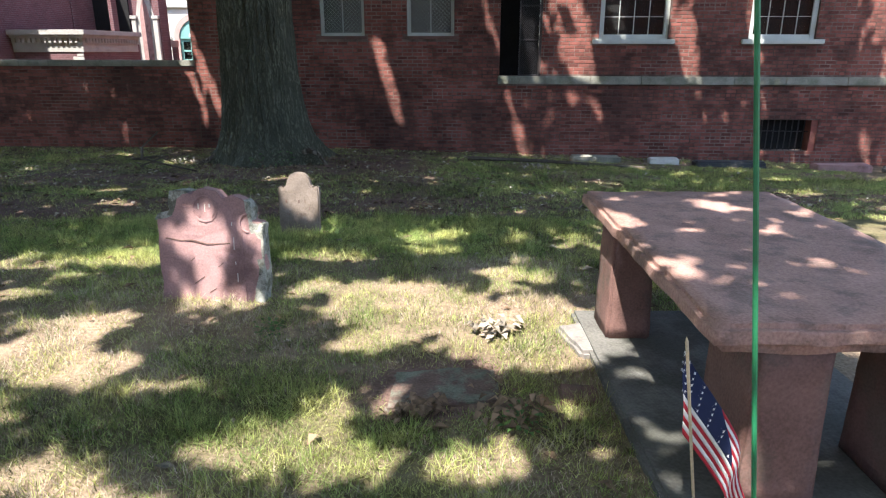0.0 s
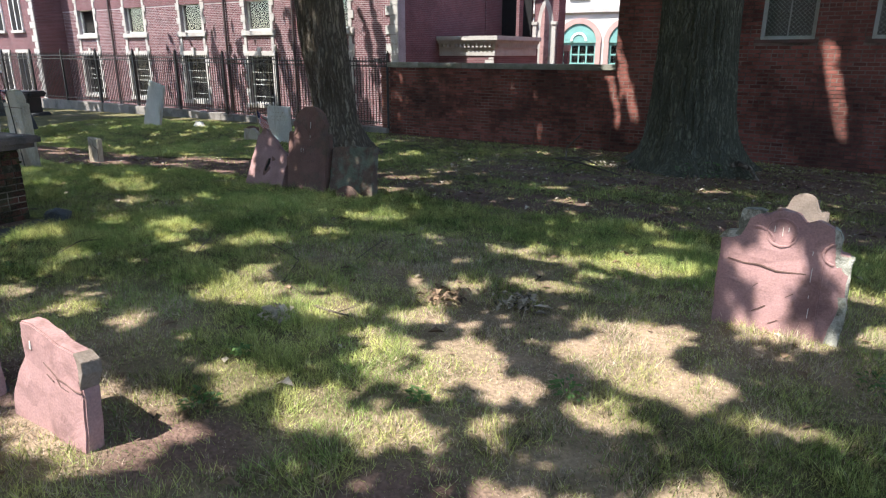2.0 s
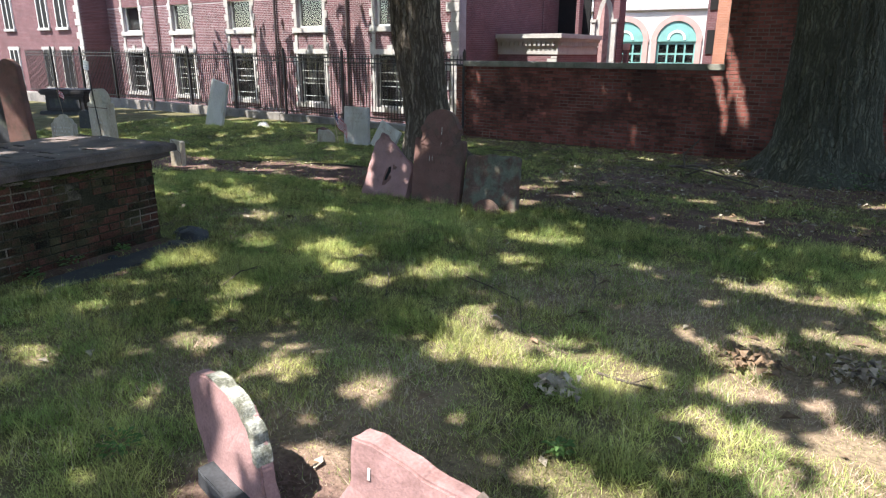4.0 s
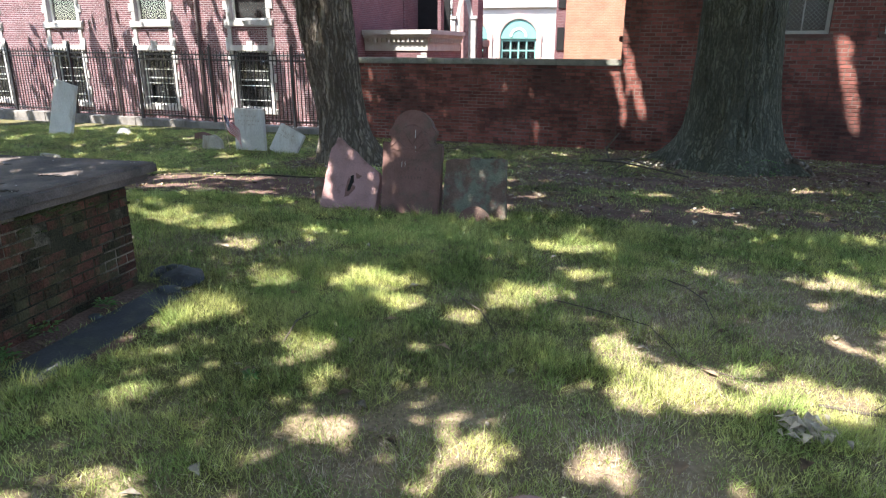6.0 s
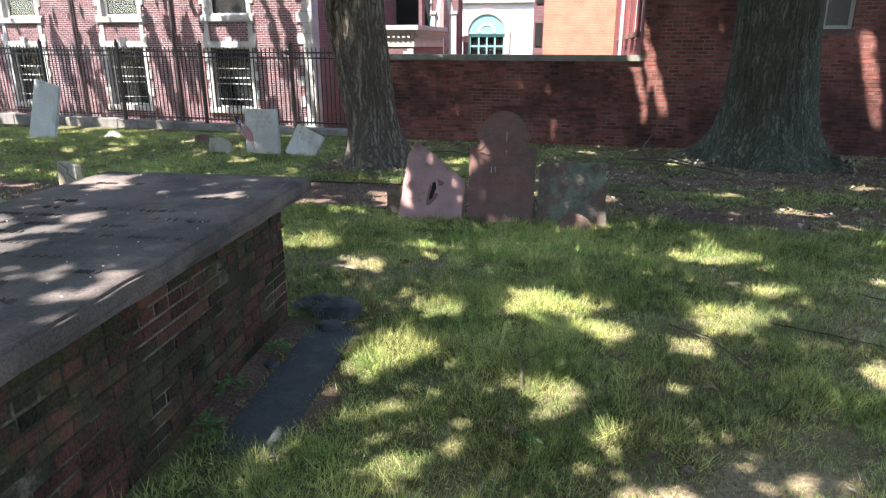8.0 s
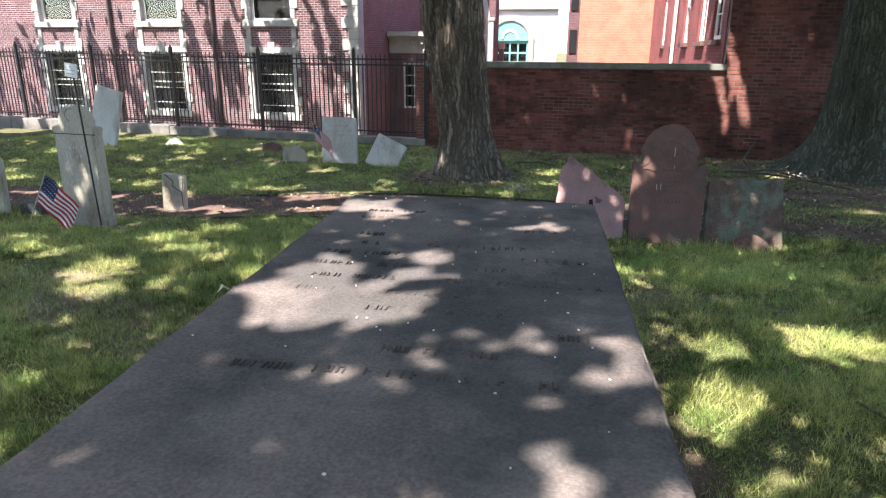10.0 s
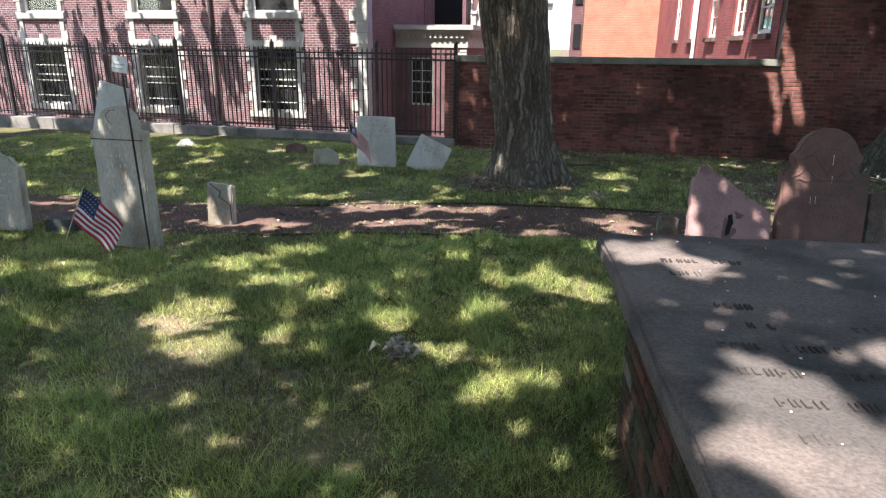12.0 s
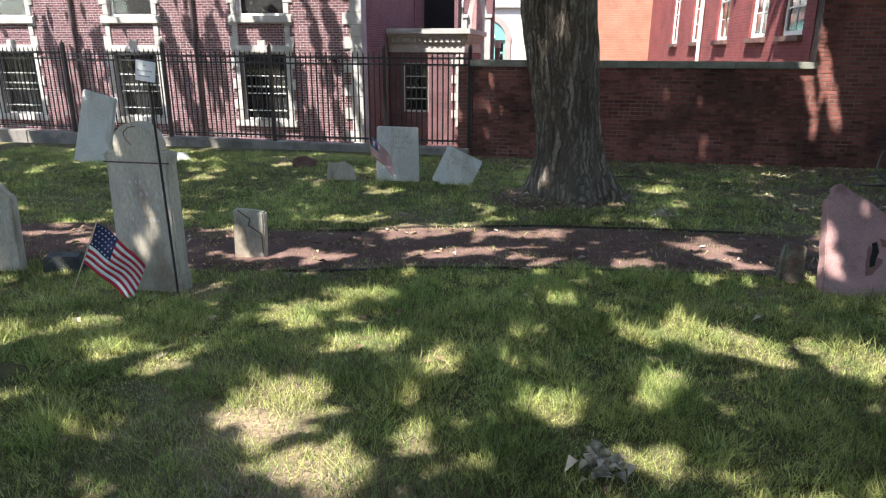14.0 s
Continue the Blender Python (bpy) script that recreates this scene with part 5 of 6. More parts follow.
part("cap_line", box((-0.263, -0.004, 1.02), (0.263, 0.01, 1.03)), SHADE_LINE, g)
pts = [(-0.02, 1.16), (-0.06, 1.2), (-0.07, 1.25), (-0.03, 1.29), (0.03, 1.3)]
bm = bmesh.new()
for a, b in zip(pts, pts[1:]):
    rod((a[0], -0.002, a[1]), (b[0], -0.002, b[1]), 0.003, seg=4, bm=bm)
part("crack", bm, SHADE_LINE, g)
sign = thing("grave_sign", pose(-13.6, 6.22, -0.3), "white placard on a thin black rod beside a marble gravestone", "sign")
part("rod", rod((0, 0, -0.1), (0.05, -0.14, 1.64), 0.009, seg=6), IRON, sign)
CARD = Matrix.Translation((0.05, -0.15, 1.7)) @ Matrix.Rotation(0.14, 4, "Y")
card = part("card", box((-0.075, -0.012, -0.06), (0.065, 0.0, 0.075), 0.002), PLACARD, sign, "white printed card", m=CARD)
bm = bmesh.new()
for k, (x0, x1) in enumerate(((-0.02, 0.0), (-0.06, 0.045), (-0.055, 0.03))):
    box((x0, -0.015, 0.04 - 0.035 * k), (x1, -0.01, 0.048 - 0.035 * k), bm=bm)
part("print", bm, GREY_PRINT, card, "faint grey printed lines")
out = [(-0.28, 0), (0.28, 0), (0.28, 0.62), (0.22, 0.66), (0.17, 0.74), (0.1, 0.74), (0.05, 0.80), (-0.05, 0.80), (-0.1, 0.74), (-0.17, 0.74), (-0.22, 0.66), (-0.28, 0.62)]
g = stone("gravestone", -15.63, 6.65, 12, out, 0.1, MARBLE_GREY, "grey gravestone with a scalloped head", lean=3, seed=14, rough=0.003, z=-0.3)
bars(g, [(-0.2, 0.2, 0.55, 0.025), (-0.2, 0.2, 0.48, 0.025), (-0.2, 0.2, 0.41, 0.025), (-0.18, 0.15, 0.33, 0.02)], MARBLE, seed=15, broken=0.6, y=-0.0015)
stone("flat_stone", -15.0, 6.75, 20, [(-0.16, 0), (0.16, 0), (0.14, 0.06), (-0.15, 0.07)], 0.2, SLATE, "low dark flat stone in the grass", seed=16, category="stone", z=-0.28)
g = stone("gravestone", -13.58, 7.5, 2, [(-0.155, 0), (0.155, 0), (0.155, 0.45), (0.1, 0.46), (-0.15, 0.47)], 0.1, MARBLE_GREY, "small square pale footstone with a crack", lean=2, tip=1.5, seed=17, rough=0.003)
pts = [(-0.1, 0.46), (0.02, 0.38), (0.0, 0.32), (0.13, 0.24), (0.14, 0.05)]
bm = bmesh.new()
for a, b in zip(pts, pts[1:]):
    rod((a[0], -0.003, a[1]), (b[0], -0.003, b[1]), 0.006, seg=4, bm=bm)
part("crack", bm, SHADE_LINE, g)
g = stone("gravestone", -13.02, 12.0, 4, [(-0.35, 0), (0.35, 0), (0.33, 0.86), (-0.33, 0.87)], 0.1, MARBLE, "white square-topped marble gravestone", lean=2, seed=18, rough=0.002, z=-0.46)
bars(g, [(-0.2, 0.2, 0.7, 0.03), (-0.24, 0.24, 0.6, 0.03), (-0.2, 0.22, 0.52, 0.03)], MARBLE_GREY, seed=19)
g = stone("gravestone", -12.12, 11.75, -4, [(-0.3, 0.0), (0.3, 0.0), (0.3, 0.52), (-0.3, 0.52)], 0.09, MARBLE, "fallen white marble gravestone leaning on its corner", tip=24, lean=14, seed=20, rough=0.003, z=-0.42)
bars(g, [(-0.2, 0.2, 0.38, 0.03), (-0.24, 0.1, 0.29, 0.025)], MARBLE_GREY, seed=21)
stone("gravestone", -13.98, 12.0, 6, [(-0.24, 0), (0.26, 0), (0.22, 0.16), (0.05, 0.28), (-0.1, 0.25), (-0.2, 0.27)], 0.12, MARBLE_GREY, "low broken grey gravestone stub", lean=4, seed=22, rough=0.01, z=-0.45)
g = stone("gravestone", -19.1, 12.95, 4, [(-0.33, 0), (0.33, 0), (0.31, 1.3), (-0.31, 1.34)], 0.09, MARBLE, "white slab gravestone leaning to one side", tip=12, lean=6, seed=23, rough=0.002, z=-0.5)
stone("flat_stone", -17.6, 13.4, 0, [(-0.28, 0), (0.28, 0), (0.1, 0.14), (-0.05, 0.16)], 0.16, MARBLE, "low pale broken stone in the lawn", seed=24, rough=0.01, category="stone", z=-0.48)
stone("gravestone", -14.95, 13.0, 0, [(-0.24, 0), (0.24, 0), (0.2, 0.16), (0.0, 0.22), (-0.2, 0.18)], 0.1, BROWNSTONE_DULL, "low dark brown stone stub", seed=25, z=-0.48)
# far western group
sarc = thing("chest_tomb", pose(-26.0, 12.8, -0.55, 0, 0, 20) @ Matrix.Scale(0.85, 4), "black stone sarcophagus on a moulded base", "tomb")
part("base", box((-1.15, -0.5, 0), (1.15, 0.5, 0.22), 0.04), SLATE, sarc)
part("body", box((-0.9, -0.36, 0.22), (0.9, 0.36, 0.85), 0.03), IRON, sarc)
part("lid", box((-1.1, -0.48, 0.85), (1.1, 0.48, 1.08), 0.07), IRON, sarc)
part("panel", box((-0.7, -0.39, 0.36), (0.7, -0.35, 0.72), 0.01), SLATE, sarc)
stone("gravestone", -17.85, 7.0, 30, [(-0.24, 0), (0.24, 0), (0.22, 1.55), (0.1, 1.68), (0.0, 1.72), (-0.15, 1.62), (-0.22, 1.5)], 0.2, BROWNSTONE_DULL, "tall flaking brown sandstone gravestone", tip=-2, seed=26, rough=0.012, z=-0.25)
stone("gravestone", -18.8, 7.1, 30, [(-0.35, 0), (0.3, 0), (0.3, 1.26), (-0.3, 1.28)], 0.18, SLATE, "tall dark grey gravestone", seed=27, z=-0.25)
stone("gravestone", -21.0, 10.3, 10, [(-0.3, 0), (0.35, 0), (0.2, 0.3), (0.0, 0.42), (-0.25, 0.4)], 0.12, SLATE, "broken grey gravestone stub", seed=28, z=-0.35)

# ---- brick chest tomb ----
TA = pose(-8.92, 2.38, 0, 0, 0, 4)
tomb = thing("chest_tomb", TA, "brick chest tomb with a broad dark stone ledger", "tomb")
HX, HY = 0.53, 1.07
part("core", box((-HX, -HY, -0.1), (HX, HY, 0.74)), MORTAR_DARK, tomb)
bm = box((-0.655, -1.37, 0.735), (0.665, 1.25, 0.85), 0.0)
bmesh.ops.bevel(bm, geom=[e for e in bm.edges if all(v.co.z > 0.8 for v in e.verts)], offset=0.012, segments=2, affect="EDGES")
bmesh.ops.bevel(bm, geom=[e for e in bm.edges if all(v.co.z < 0.74 for v in e.verts)], offset=0.05, segments=4, affect="EDGES")
bmesh.ops.triangulate(bm, faces=bm.faces)
for _ in range(4):
    bmesh.ops.subdivide_edges(bm, edges=[e for e in bm.edges if e.calc_length() > 0.1], cuts=1)
    bmesh.ops.triangulate(bm, faces=bm.faces)
for v in bm.verts:
    v.co += 0.007 * noise.noise_vector(v.co * 5) + 0.003 * noise.noise_vector(v.co * 22)
part("ledger", bm, LEDGER, tomb, "dark worn ledger stone with faint inscription", smooth=True)
rnd = random.Random(31)
bm = bmesh.new()
for k in range(13):
    y = 0.9 - 0.14 * k
    x = -0.5 + rnd.uniform(0, 0.1)
    end = rnd.uniform(0.2, 0.5)
    while x < end:
        word = rnd.randint(3, 8)
        clear = rnd.random() < (0.75 if k > 4 else 0.3)
        for _ in range(word):
            w = rnd.uniform(0.016, 0.026)
            if clear and rnd.random() < 0.8:
                box((x, y - 0.017, 0.845), (x + 0.006, y + 0.017, 0.8545), bm=bm)
                if rnd.random() < 0.6:
                    z = rnd.choice((-0.014, 0.0, 0.012))
                    box((x, y + z - 0.002, 0.845), (x + w * 0.8, y + z + 0.003, 0.854), bm=bm)
                if rnd.random() < 0.4:
                    box((x + w * 0.7, y - 0.016, 0.845), (x + w * 0.7 + 0.005, y + 0.016, 0.854), bm=bm)
            x += w + 0.009
        x += 0.04
tagged(part("inscription", bm, LETTER, tomb), kind="stuff")
MS = [(Matrix.Translation((0, -HY, 0)), HX), (Matrix.Rotation(radians(90), 4, "Z") @ Matrix.Translation((0, -HX, 0)), HY), (Matrix.Rotation(radians(-90), 4, "Z") @ Matrix.Translation((0, -HX, 0)), HY), (Matrix.Rotation(radians(180), 4, "Z") @ Matrix.Translation((0, -HY, 0)), HX)]
for k, (mm, hw) in enumerate(MS):
    bricks = lay(-hw, hw, 0.0, 0.735, seed=40 + k, w=0.195, h=0.052, gap=0.012)
    LATER.append((tomb, mm, [b for b in bricks if random.Random(int(b[0] * 999 + b[1] * 77)).random() > 0.04], 0.006, BRICK_TOMB, k, 0.052))
bm = bmesh.new()
for _ in range(46):
    x, y, w = rnd.uniform(-0.6, 0.6), rnd.uniform(-1.3, 1.2), rnd.uniform(0.002, 0.0045)
    fresh = bmesh.new()
    bmesh.ops.create_icosphere(fresh, subdivisions=1, radius=1.0)
    for v in fresh.verts:
        v.co = Vector((x + v.co.x * w * rnd.uniform(0.7, 1.6), y + v.co.y * w, 0.853 + v.co.z * 0.003))
    merge(bm, fresh)
tagged(part("droppings", bm, STREAK, tomb, "pale specks on the ledger"), kind="stuff")
moss = bmesh.new()
for side in (-1, 1):
    for k in range(130):
        y, r = rnd.uniform(-HY, HY), rnd.uniform(0.008, 0.026)
        fresh = bmesh.new()
        bmesh.ops.create_icosphere(fresh, subdivisions=1, radius=1.0)
        z = 0.722 - abs(rnd.gauss(0, 0.04)) * (k % 3)
        for v in fresh.verts:
            v.co = Vector((side * (HX + 0.003) + v.co.x * 0.008, y + v.co.y * r * 1.8, z + v.co.z * r * 0.6)) + 0.006 * noise.noise_vector(v.co * 3 + Vector((k, 0, 0)))
        merge(moss, fresh)
tagged(part("moss", moss, MOSS, tomb, "dark green moss under the ledger"), kind="stuff")
for k, (x, y, s) in enumerate(((-8.2, 3.62, 0.12), (-8.33, 3.75, 0.09), (-8.15, 3.42, 0.07), (-8.42, 3.68, 0.08), (-8.28, 2.9, 0.035))):
    bm = bmesh.new()
    bmesh.ops.create_icosphere(bm, subdivisions=3, radius=s)
    for v in bm.verts:
        v.co = Vector((v.co.x * 1.3, v.co.y, v.co.z * 0.7)) + 0.35 * s * noise.noise_vector(v.co * 9 + Vector((k, 0, 0)))
    tagged(part("rubble_stone", bm, SLATE, None, m=Matrix.Translation((x, y, zg(x, y) + s * 0.15))), "loose mossy rubble stone beside the brick tomb", "stone", "rubble by the tomb")
bm = box((-0.15, -0.6, -0.03), (0.15, 0.72, 0.025), 0.01)
tagged(part("slate_slab", bm, SLATE, None, m=pose(-8.09, 2.74, -0.016, 0, 0, 4)), "dark slate slab lying in the grass beside the tomb", "stone slab")

# ---- table tomb ----
table = thing("table_tomb", pose(1.45, 2.84, 0, 0, 0, 0), "red sandstone table tomb on squat pillars", "tomb")
bm = box((-0.58, -0.94, 0.67), (0.58, 1.12, 0.795))
bmesh.ops.bevel(bm, geom=[e for e in bm.edges if all(v.co.z < 0.68 for v in e.verts)], offset=0.055, segments=4, affect="EDGES")
bmesh.ops.bevel(bm, geom=[e for e in bm.edges if all(v.co.z > 0.785 for v in e.verts)], offset=0.02, segments=2, affect="EDGES")
bmesh.ops.triangulate(bm, faces=bm.faces)
for _ in range(4):
    bmesh.ops.subdivide_edges(bm, edges=[e for e in bm.edges if e.calc_length() > 0.08], cuts=1)
    bmesh.ops.triangulate(bm, faces=bm.faces)
for v in bm.verts:
    v.co += 0.011 * noise.noise_vector(v.co * 6) + 0.004 * noise.noise_vector(v.co * 25)
part("tabletop", bm, TABLE_TOP, table, "worn flaking sandstone top", smooth=True)
for x0, x1, y0, y1 in ((-0.4, -0.13, -0.88, -0.5), (0.2, 0.46, -0.88, -0.5), (-0.51, -0.29, 0.54, 0.86), (0.26, 0.48, 0.54, 0.86)):
    bm = box((x0, y0, 0.05), (x1, y1, 0.68))
    for v in bm.verts:
        if v.co.z < 0.3:
            v.co.x += 0.012 * (1 if v.co.x > (x0 + x1) / 2 else -1)
    bmesh.ops.bevel(bm, geom=bm.edges[:], offset=0.014, segments=2, affect="EDGES")
    bmesh.ops.triangulate(bm, faces=bm.faces)
    for _ in range(3):
        bmesh.ops.subdivide_edges(bm, edges=[e for e in bm.edges if e.calc_length() > 0.08], cuts=1)
        bmesh.ops.triangulate(bm, faces=bm.faces)
    for v in bm.verts:
        v.co += 0.006 * noise.noise_vector(v.co * 7) + 0.003 * noise.noise_vector(v.co * 24)
    part("leg", bm, BROWNSTONE_DULL, table, smooth=True)
plinth = part("plinth", box((-0.64, -1.06, -0.1), (0.6, 0.98, 0.06), 0.02), SLATE_GREY, table, "grey stone plinth")
tagged(part("flat_stone", slab([(-0.1, -0.2), (0.14, -0.22), (0.12, 0.2), (-0.13, 0.18)], 0.12, 0.02, 0.01, 2, 3), CONCRETE, None, m=pose(0.83, 3.45, 0.05, -90, 0, 8)), "pale worn stone edging by the table tomb", "stone")
tagged(part("flat_stone", box((-0.09, -0.09, -0.03), (0.1, 0.09, 0.03), 0.012), BROWNSTONE_DULL, None, m=pose(0.66, 2.83, 0.0, 0, 0, -6)), "small flat brown stone in the grass", "stone")
tagged(part("flat_stone", slab([(-0.3, -0.2), (0.26, -0.17), (0.3, 0.16), (0.05, 0.22), (-0.24, 0.18)], 0.06, 0.015, 0.008, 2, 7), LICHEN_STONE, None, m=pose(0.0, 2.92, 0.012, -90, 0, 5)), "half-buried grey stone in bare soil", "stone")
stake = thing("garden_stake", pose(0.97, 1.62, 0), "thin green enamelled metal stake in the lawn", "stake")
part("rod", rod((0.014, 0, -0.1), (-0.27, 0.0, 2.0), 0.0075, seg=8), GREEN_METAL, stake)


# ---- flags on sticks ----
def flag(x, y, z, yaw, tip, length, drop, fold, label, droop=0.35):
    """A small flag on a stick; the cloth hangs in folds from the top of the stick."""
    f = thing("stick_flag", pose(x, y, z, 0, tip, yaw), label, "flag", "stick flags")
    part("stick", rod((0, 0, -0.05), (0, 0, length), 0.005, seg=6), STICK, f)
    part("finial", rod((0, 0, length), (0, 0, length + 0.02), 0.006, 0.001, 6), STICK, f)
    W, H, nu, nv = drop * 1.5, drop, 39, 26

    def at(a, b):
        hang = droop * a
        return Vector((0.005 + W * a * (1 - fold * 0.45), fold * 0.05 * math.sin(a * 9 + 2 * b) + 0.012 * math.sin(7 * b + 5 * a), length - 0.02 - H * b - W * hang * (0.6 + 0.4 * a)))

    cloth = {}
    bms = [bmesh.new() for _ in range(3)]
    for i in range(nu):
        for j in range(nv):
            a0, a1, b0, b1 = i / nu, (i + 1) / nu, j / nv, (j + 1) / nv
            stripe = int(j / 2)
            k = 2 if i < nu * 0.41 and stripe < 7 else stripe % 2
            bm = bms[k]
            bm.faces.new([bm.verts.new(at(*p)) for p in ((a0, b0), (a1, b0), (a1, b1), (a0, b1))])
    for k, (bm, nm, mt) in enumerate(zip(bms, ("red_stripes", "white_stripes", "canton"), (FLAG_RED, FLAG_WHITE, FLAG_BLUE))):
        bmesh.ops.remove_doubles(bm, verts=bm.verts, dist=0.0002)
        ob = cloth[nm] = part(nm, bm, mt, f, smooth=True)
        sol = ob.modifiers.new("cloth", "SOLIDIFY")
        sol.thickness = 0.002
    bm = bmesh.new()
    for r in range(5):
        for c in range(6 if r % 2 == 0 else 5):
            a, b = 0.41 * (c + (0.5 if r % 2 == 0 else 1)) / 6.2, 0.54 * (r + 0.5) / 5
            p = at(a, b)
            s = H * 0.022
            for side in (-0.004, 0.004):
                bm.faces.new([bm.verts.new(p + Vector((s * (1 if q % 2 else 0.45) * math.sin(q * math.pi / 5), side, s * (1 if q % 2 else 0.45) * math.cos(q * math.pi / 5)))) for q in range(10)])
    part("stars", bm, FLAG_WHITE, cloth["canton"], "white stars")
    return f


flag(0.865, 1.82, 0.0, 8, -9, 0.79, 0.35, 1.3, "striped flag on a stick hanging in folds beside the table tomb", 1.35)
flag(-14.36, 6.0, -0.28, 20, 24, 0.66, 0.34, 0.4, "striped flag on a stick before a marble gravestone", 0.4)
flag(-13.3, 11.7, -0.45, 10, -8, 0.78, 0.32, 0.9, "small striped flag beside a white gravestone", 0.8)
flag(-24.6, 11.7, -0.45, 0, -12, 1.0, 0.26, 0.6, "small striped flag before a black tomb", 0.7)

# ---- litter, twigs, weeds and grass ----


def scatter(name, pts, material, label, category, parent=None):
    """Flat small leaves: (place, size, turn, tilt), each a folded lozenge."""
    n = len(pts)
    v = np.zeros((n, 4, 3), "f")
    for k, (p, s, a, t) in enumerate(pts):
        c, d = math.cos(a), math.sin(a)
        up = s * t
        v[k] = ((p[0] - c * s, p[1] - d * s, p[2]), (p[0] + d * s * 0.5, p[1] - c * s * 0.5, p[2] + up), (p[0] + c * s, p[1] + d * s, p[2] + up * 0.3), (p[0] - d * s * 0.5, p[1] + c * s * 0.5, p[2] + up * 1.2))
    me = bpy.data.meshes.new(name)
    me.from_pydata(v.reshape(-1, 3).tolist(), [], (np.arange(n)[:, None] * 4 + np.array([[0, 1, 2, 3]])).tolist())
    me.materials.append(material)
    ob = new(name, me)
    if parent:
        ob.parent = parent
        return tagged(ob, label)
    return tagged(ob, label, category, kind="stuff")


rl = random.Random(77)
dead, pale = [], []
for _ in range(20000):
    x, y = rl.uniform(-20, 6), rl.uniform(0.8, 15)
    d, b = worn(x, y)
    if rl.random() > 0.06 + (0.22 if x < -7.5 and y < 9.2 else 0.9) * b * smooth(6, 8, y) + (0.25 if y > 9.5 and x > -9 else 0):
        continue
    (dead if rl.random() < 0.72 else pale).append(((x, y, ground_height(x, y) + 0.012), rl.uniform(0.02, 0.06), rl.uniform(0, 6.28), rl.uniform(0.1, 0.7)))
scatter("leaf_litter", dead, LITTER, "scattered brown dead leaves on the soil", "leaf litter")
scatter("leaf_litter", pale, PALE_LITTER, "scattered pale dry leaves on the soil", "leaf litter")
for k, (x, y, s) in enumerate(((-3.55, 3.55, 0.2), (-3.05, 3.7, 0.15), (0.3, 3.55, 0.15), (-0.1, 2.65, 0.12), (-10.6, 3.95, 0.1), (-4.35, 2.75, 0.1), (-0.2, 7.6, 0.3), (-9.3, 9.6, 0.15), (-4.9, 12.3, 0.4), (0.35, 2.65, 0.2), (1.75, 12.2, 0.35))):
    pts = [((x + rl.gauss(0, s * 0.5), y + rl.gauss(0, s * 0.4), ground_height(x, y) + rl.uniform(0.01, 0.07)), rl.uniform(0.02, 0.05), rl.uniform(0, 6.28), rl.uniform(0.2, 1.0)) for _ in range(60)]
    scatter("leaf_clump", pts, PALE_LITTER if k % 3 else LITTER, "clump of curled dry leaves on the lawn", "leaf litter")


def edging(xs, y, label):
    """A thin board on edge that follows the ground along the worn path."""
    bm = bmesh.new()
    for a, b in zip(xs, xs[1:]):
        ya, yb = y + 0.03 * (a + 10) + 0.03 * noise.noise((a, y, 0)), y + 0.03 * (b + 10) + 0.03 * noise.noise((b, y, 0))
        lo = [(a, ya, ground_height(a, ya)), (b, yb, ground_height(b, yb))]
        vs = [bm.verts.new((px, py + dy, pz + dz)) for px, py, pz in lo for dy, dz in ((-0.011, -0.06), (0.011, -0.06), (0.011, 0.022), (-0.011, 0.022))]
        for i in range(4):
            j = (i + 1) % 4
            bm.faces.new((vs[i], vs[j], vs[j + 4], vs[i + 4]))
        bm.faces.new(vs[3::-1]), bm.faces.new(vs[4:])
    return tagged(part("path_edging", bm, EDGING, None), label, "edging", "path edging")


edging(steps(-13.1, -8.95, 0.3), 7.08, "thin dark edging board along the bare path")
edging(steps(-13.3, -8.6, 0.3), 8.82, "thin dark edging board along the bare path")


def twig(pts, r, label):
    bm = bmesh.new()
    pts = [Vector((x, y, ground_height(x, y) + 0.02 + z)) for x, y, z in pts]
    for i, (a, b) in enumerate(zip(pts, pts[1:])):
        k = 1 - i / len(pts) * 0.6
        rod(a, b, r * k, r * k * 0.9, 6, bm)
        if i % 2:
            rod(a, a + Vector((0.12, 0.1, 0.04)), r * 0.5 * k, r * 0.2, 5, bm)
    return tagged(part("fallen_twig", bm, TWIG, None), label, "twig")


twig([(-4.9, 4.75, 0), (-4.75, 4.5, 0.02), (-4.65, 4.2, 0.03), (-4.62, 3.95, 0.0)], 0.005, "thin bent twig lying in the grass")
twig([(-5.6, 4.0, 0), (-5.3, 3.85, 0.02), (-5.0, 3.7, 0.02), (-4.8, 3.3, 0.0), (-4.45, 3.15, 0)], 0.005, "long grey twig lying in the grass")
twig([(-6.2, 3.85, 0), (-6.0, 3.6, 0.03), (-5.85, 3.35, 0)], 0.005, "thin twig lying in the grass")
twig([(-7.05, 3.35, 0), (-7.0, 3.1, 0.05), (-6.98, 2.9, 0)], 0.008, "short dark twig in the lawn")
twig([(-4.25, 3.0, 0.02), (-4.05, 2.98, 0.02), (-3.95, 3.02, 0)], 0.008, "broken pale twig on straw")
twig([(-5.95, 12.4, 0.05), (-5.4, 11.8, 0.12), (-4.9, 11.4, 0.1), (-4.3, 11.2, 0.02)], 0.022, "fallen grey branch near the big tree")
twig([(-5.8, 12.1, 0.1), (-5.3, 12.0, 0.16), (-4.9, 11.75, 0.08)], 0.018, "dead branch lying in leaf litter")
twig([(-5.5, 11.7, 0.02), (-5.2, 11.9, 0.14), (-5.0, 12.2, 0.2)], 0.014, "dead branch lying in leaf litter")
twig([(-9.7, 12.6, 0.02), (-9.2, 12.4, 0.08), (-8.8, 12.1, 0.02)], 0.014, "dead branch lying in leaf litter")
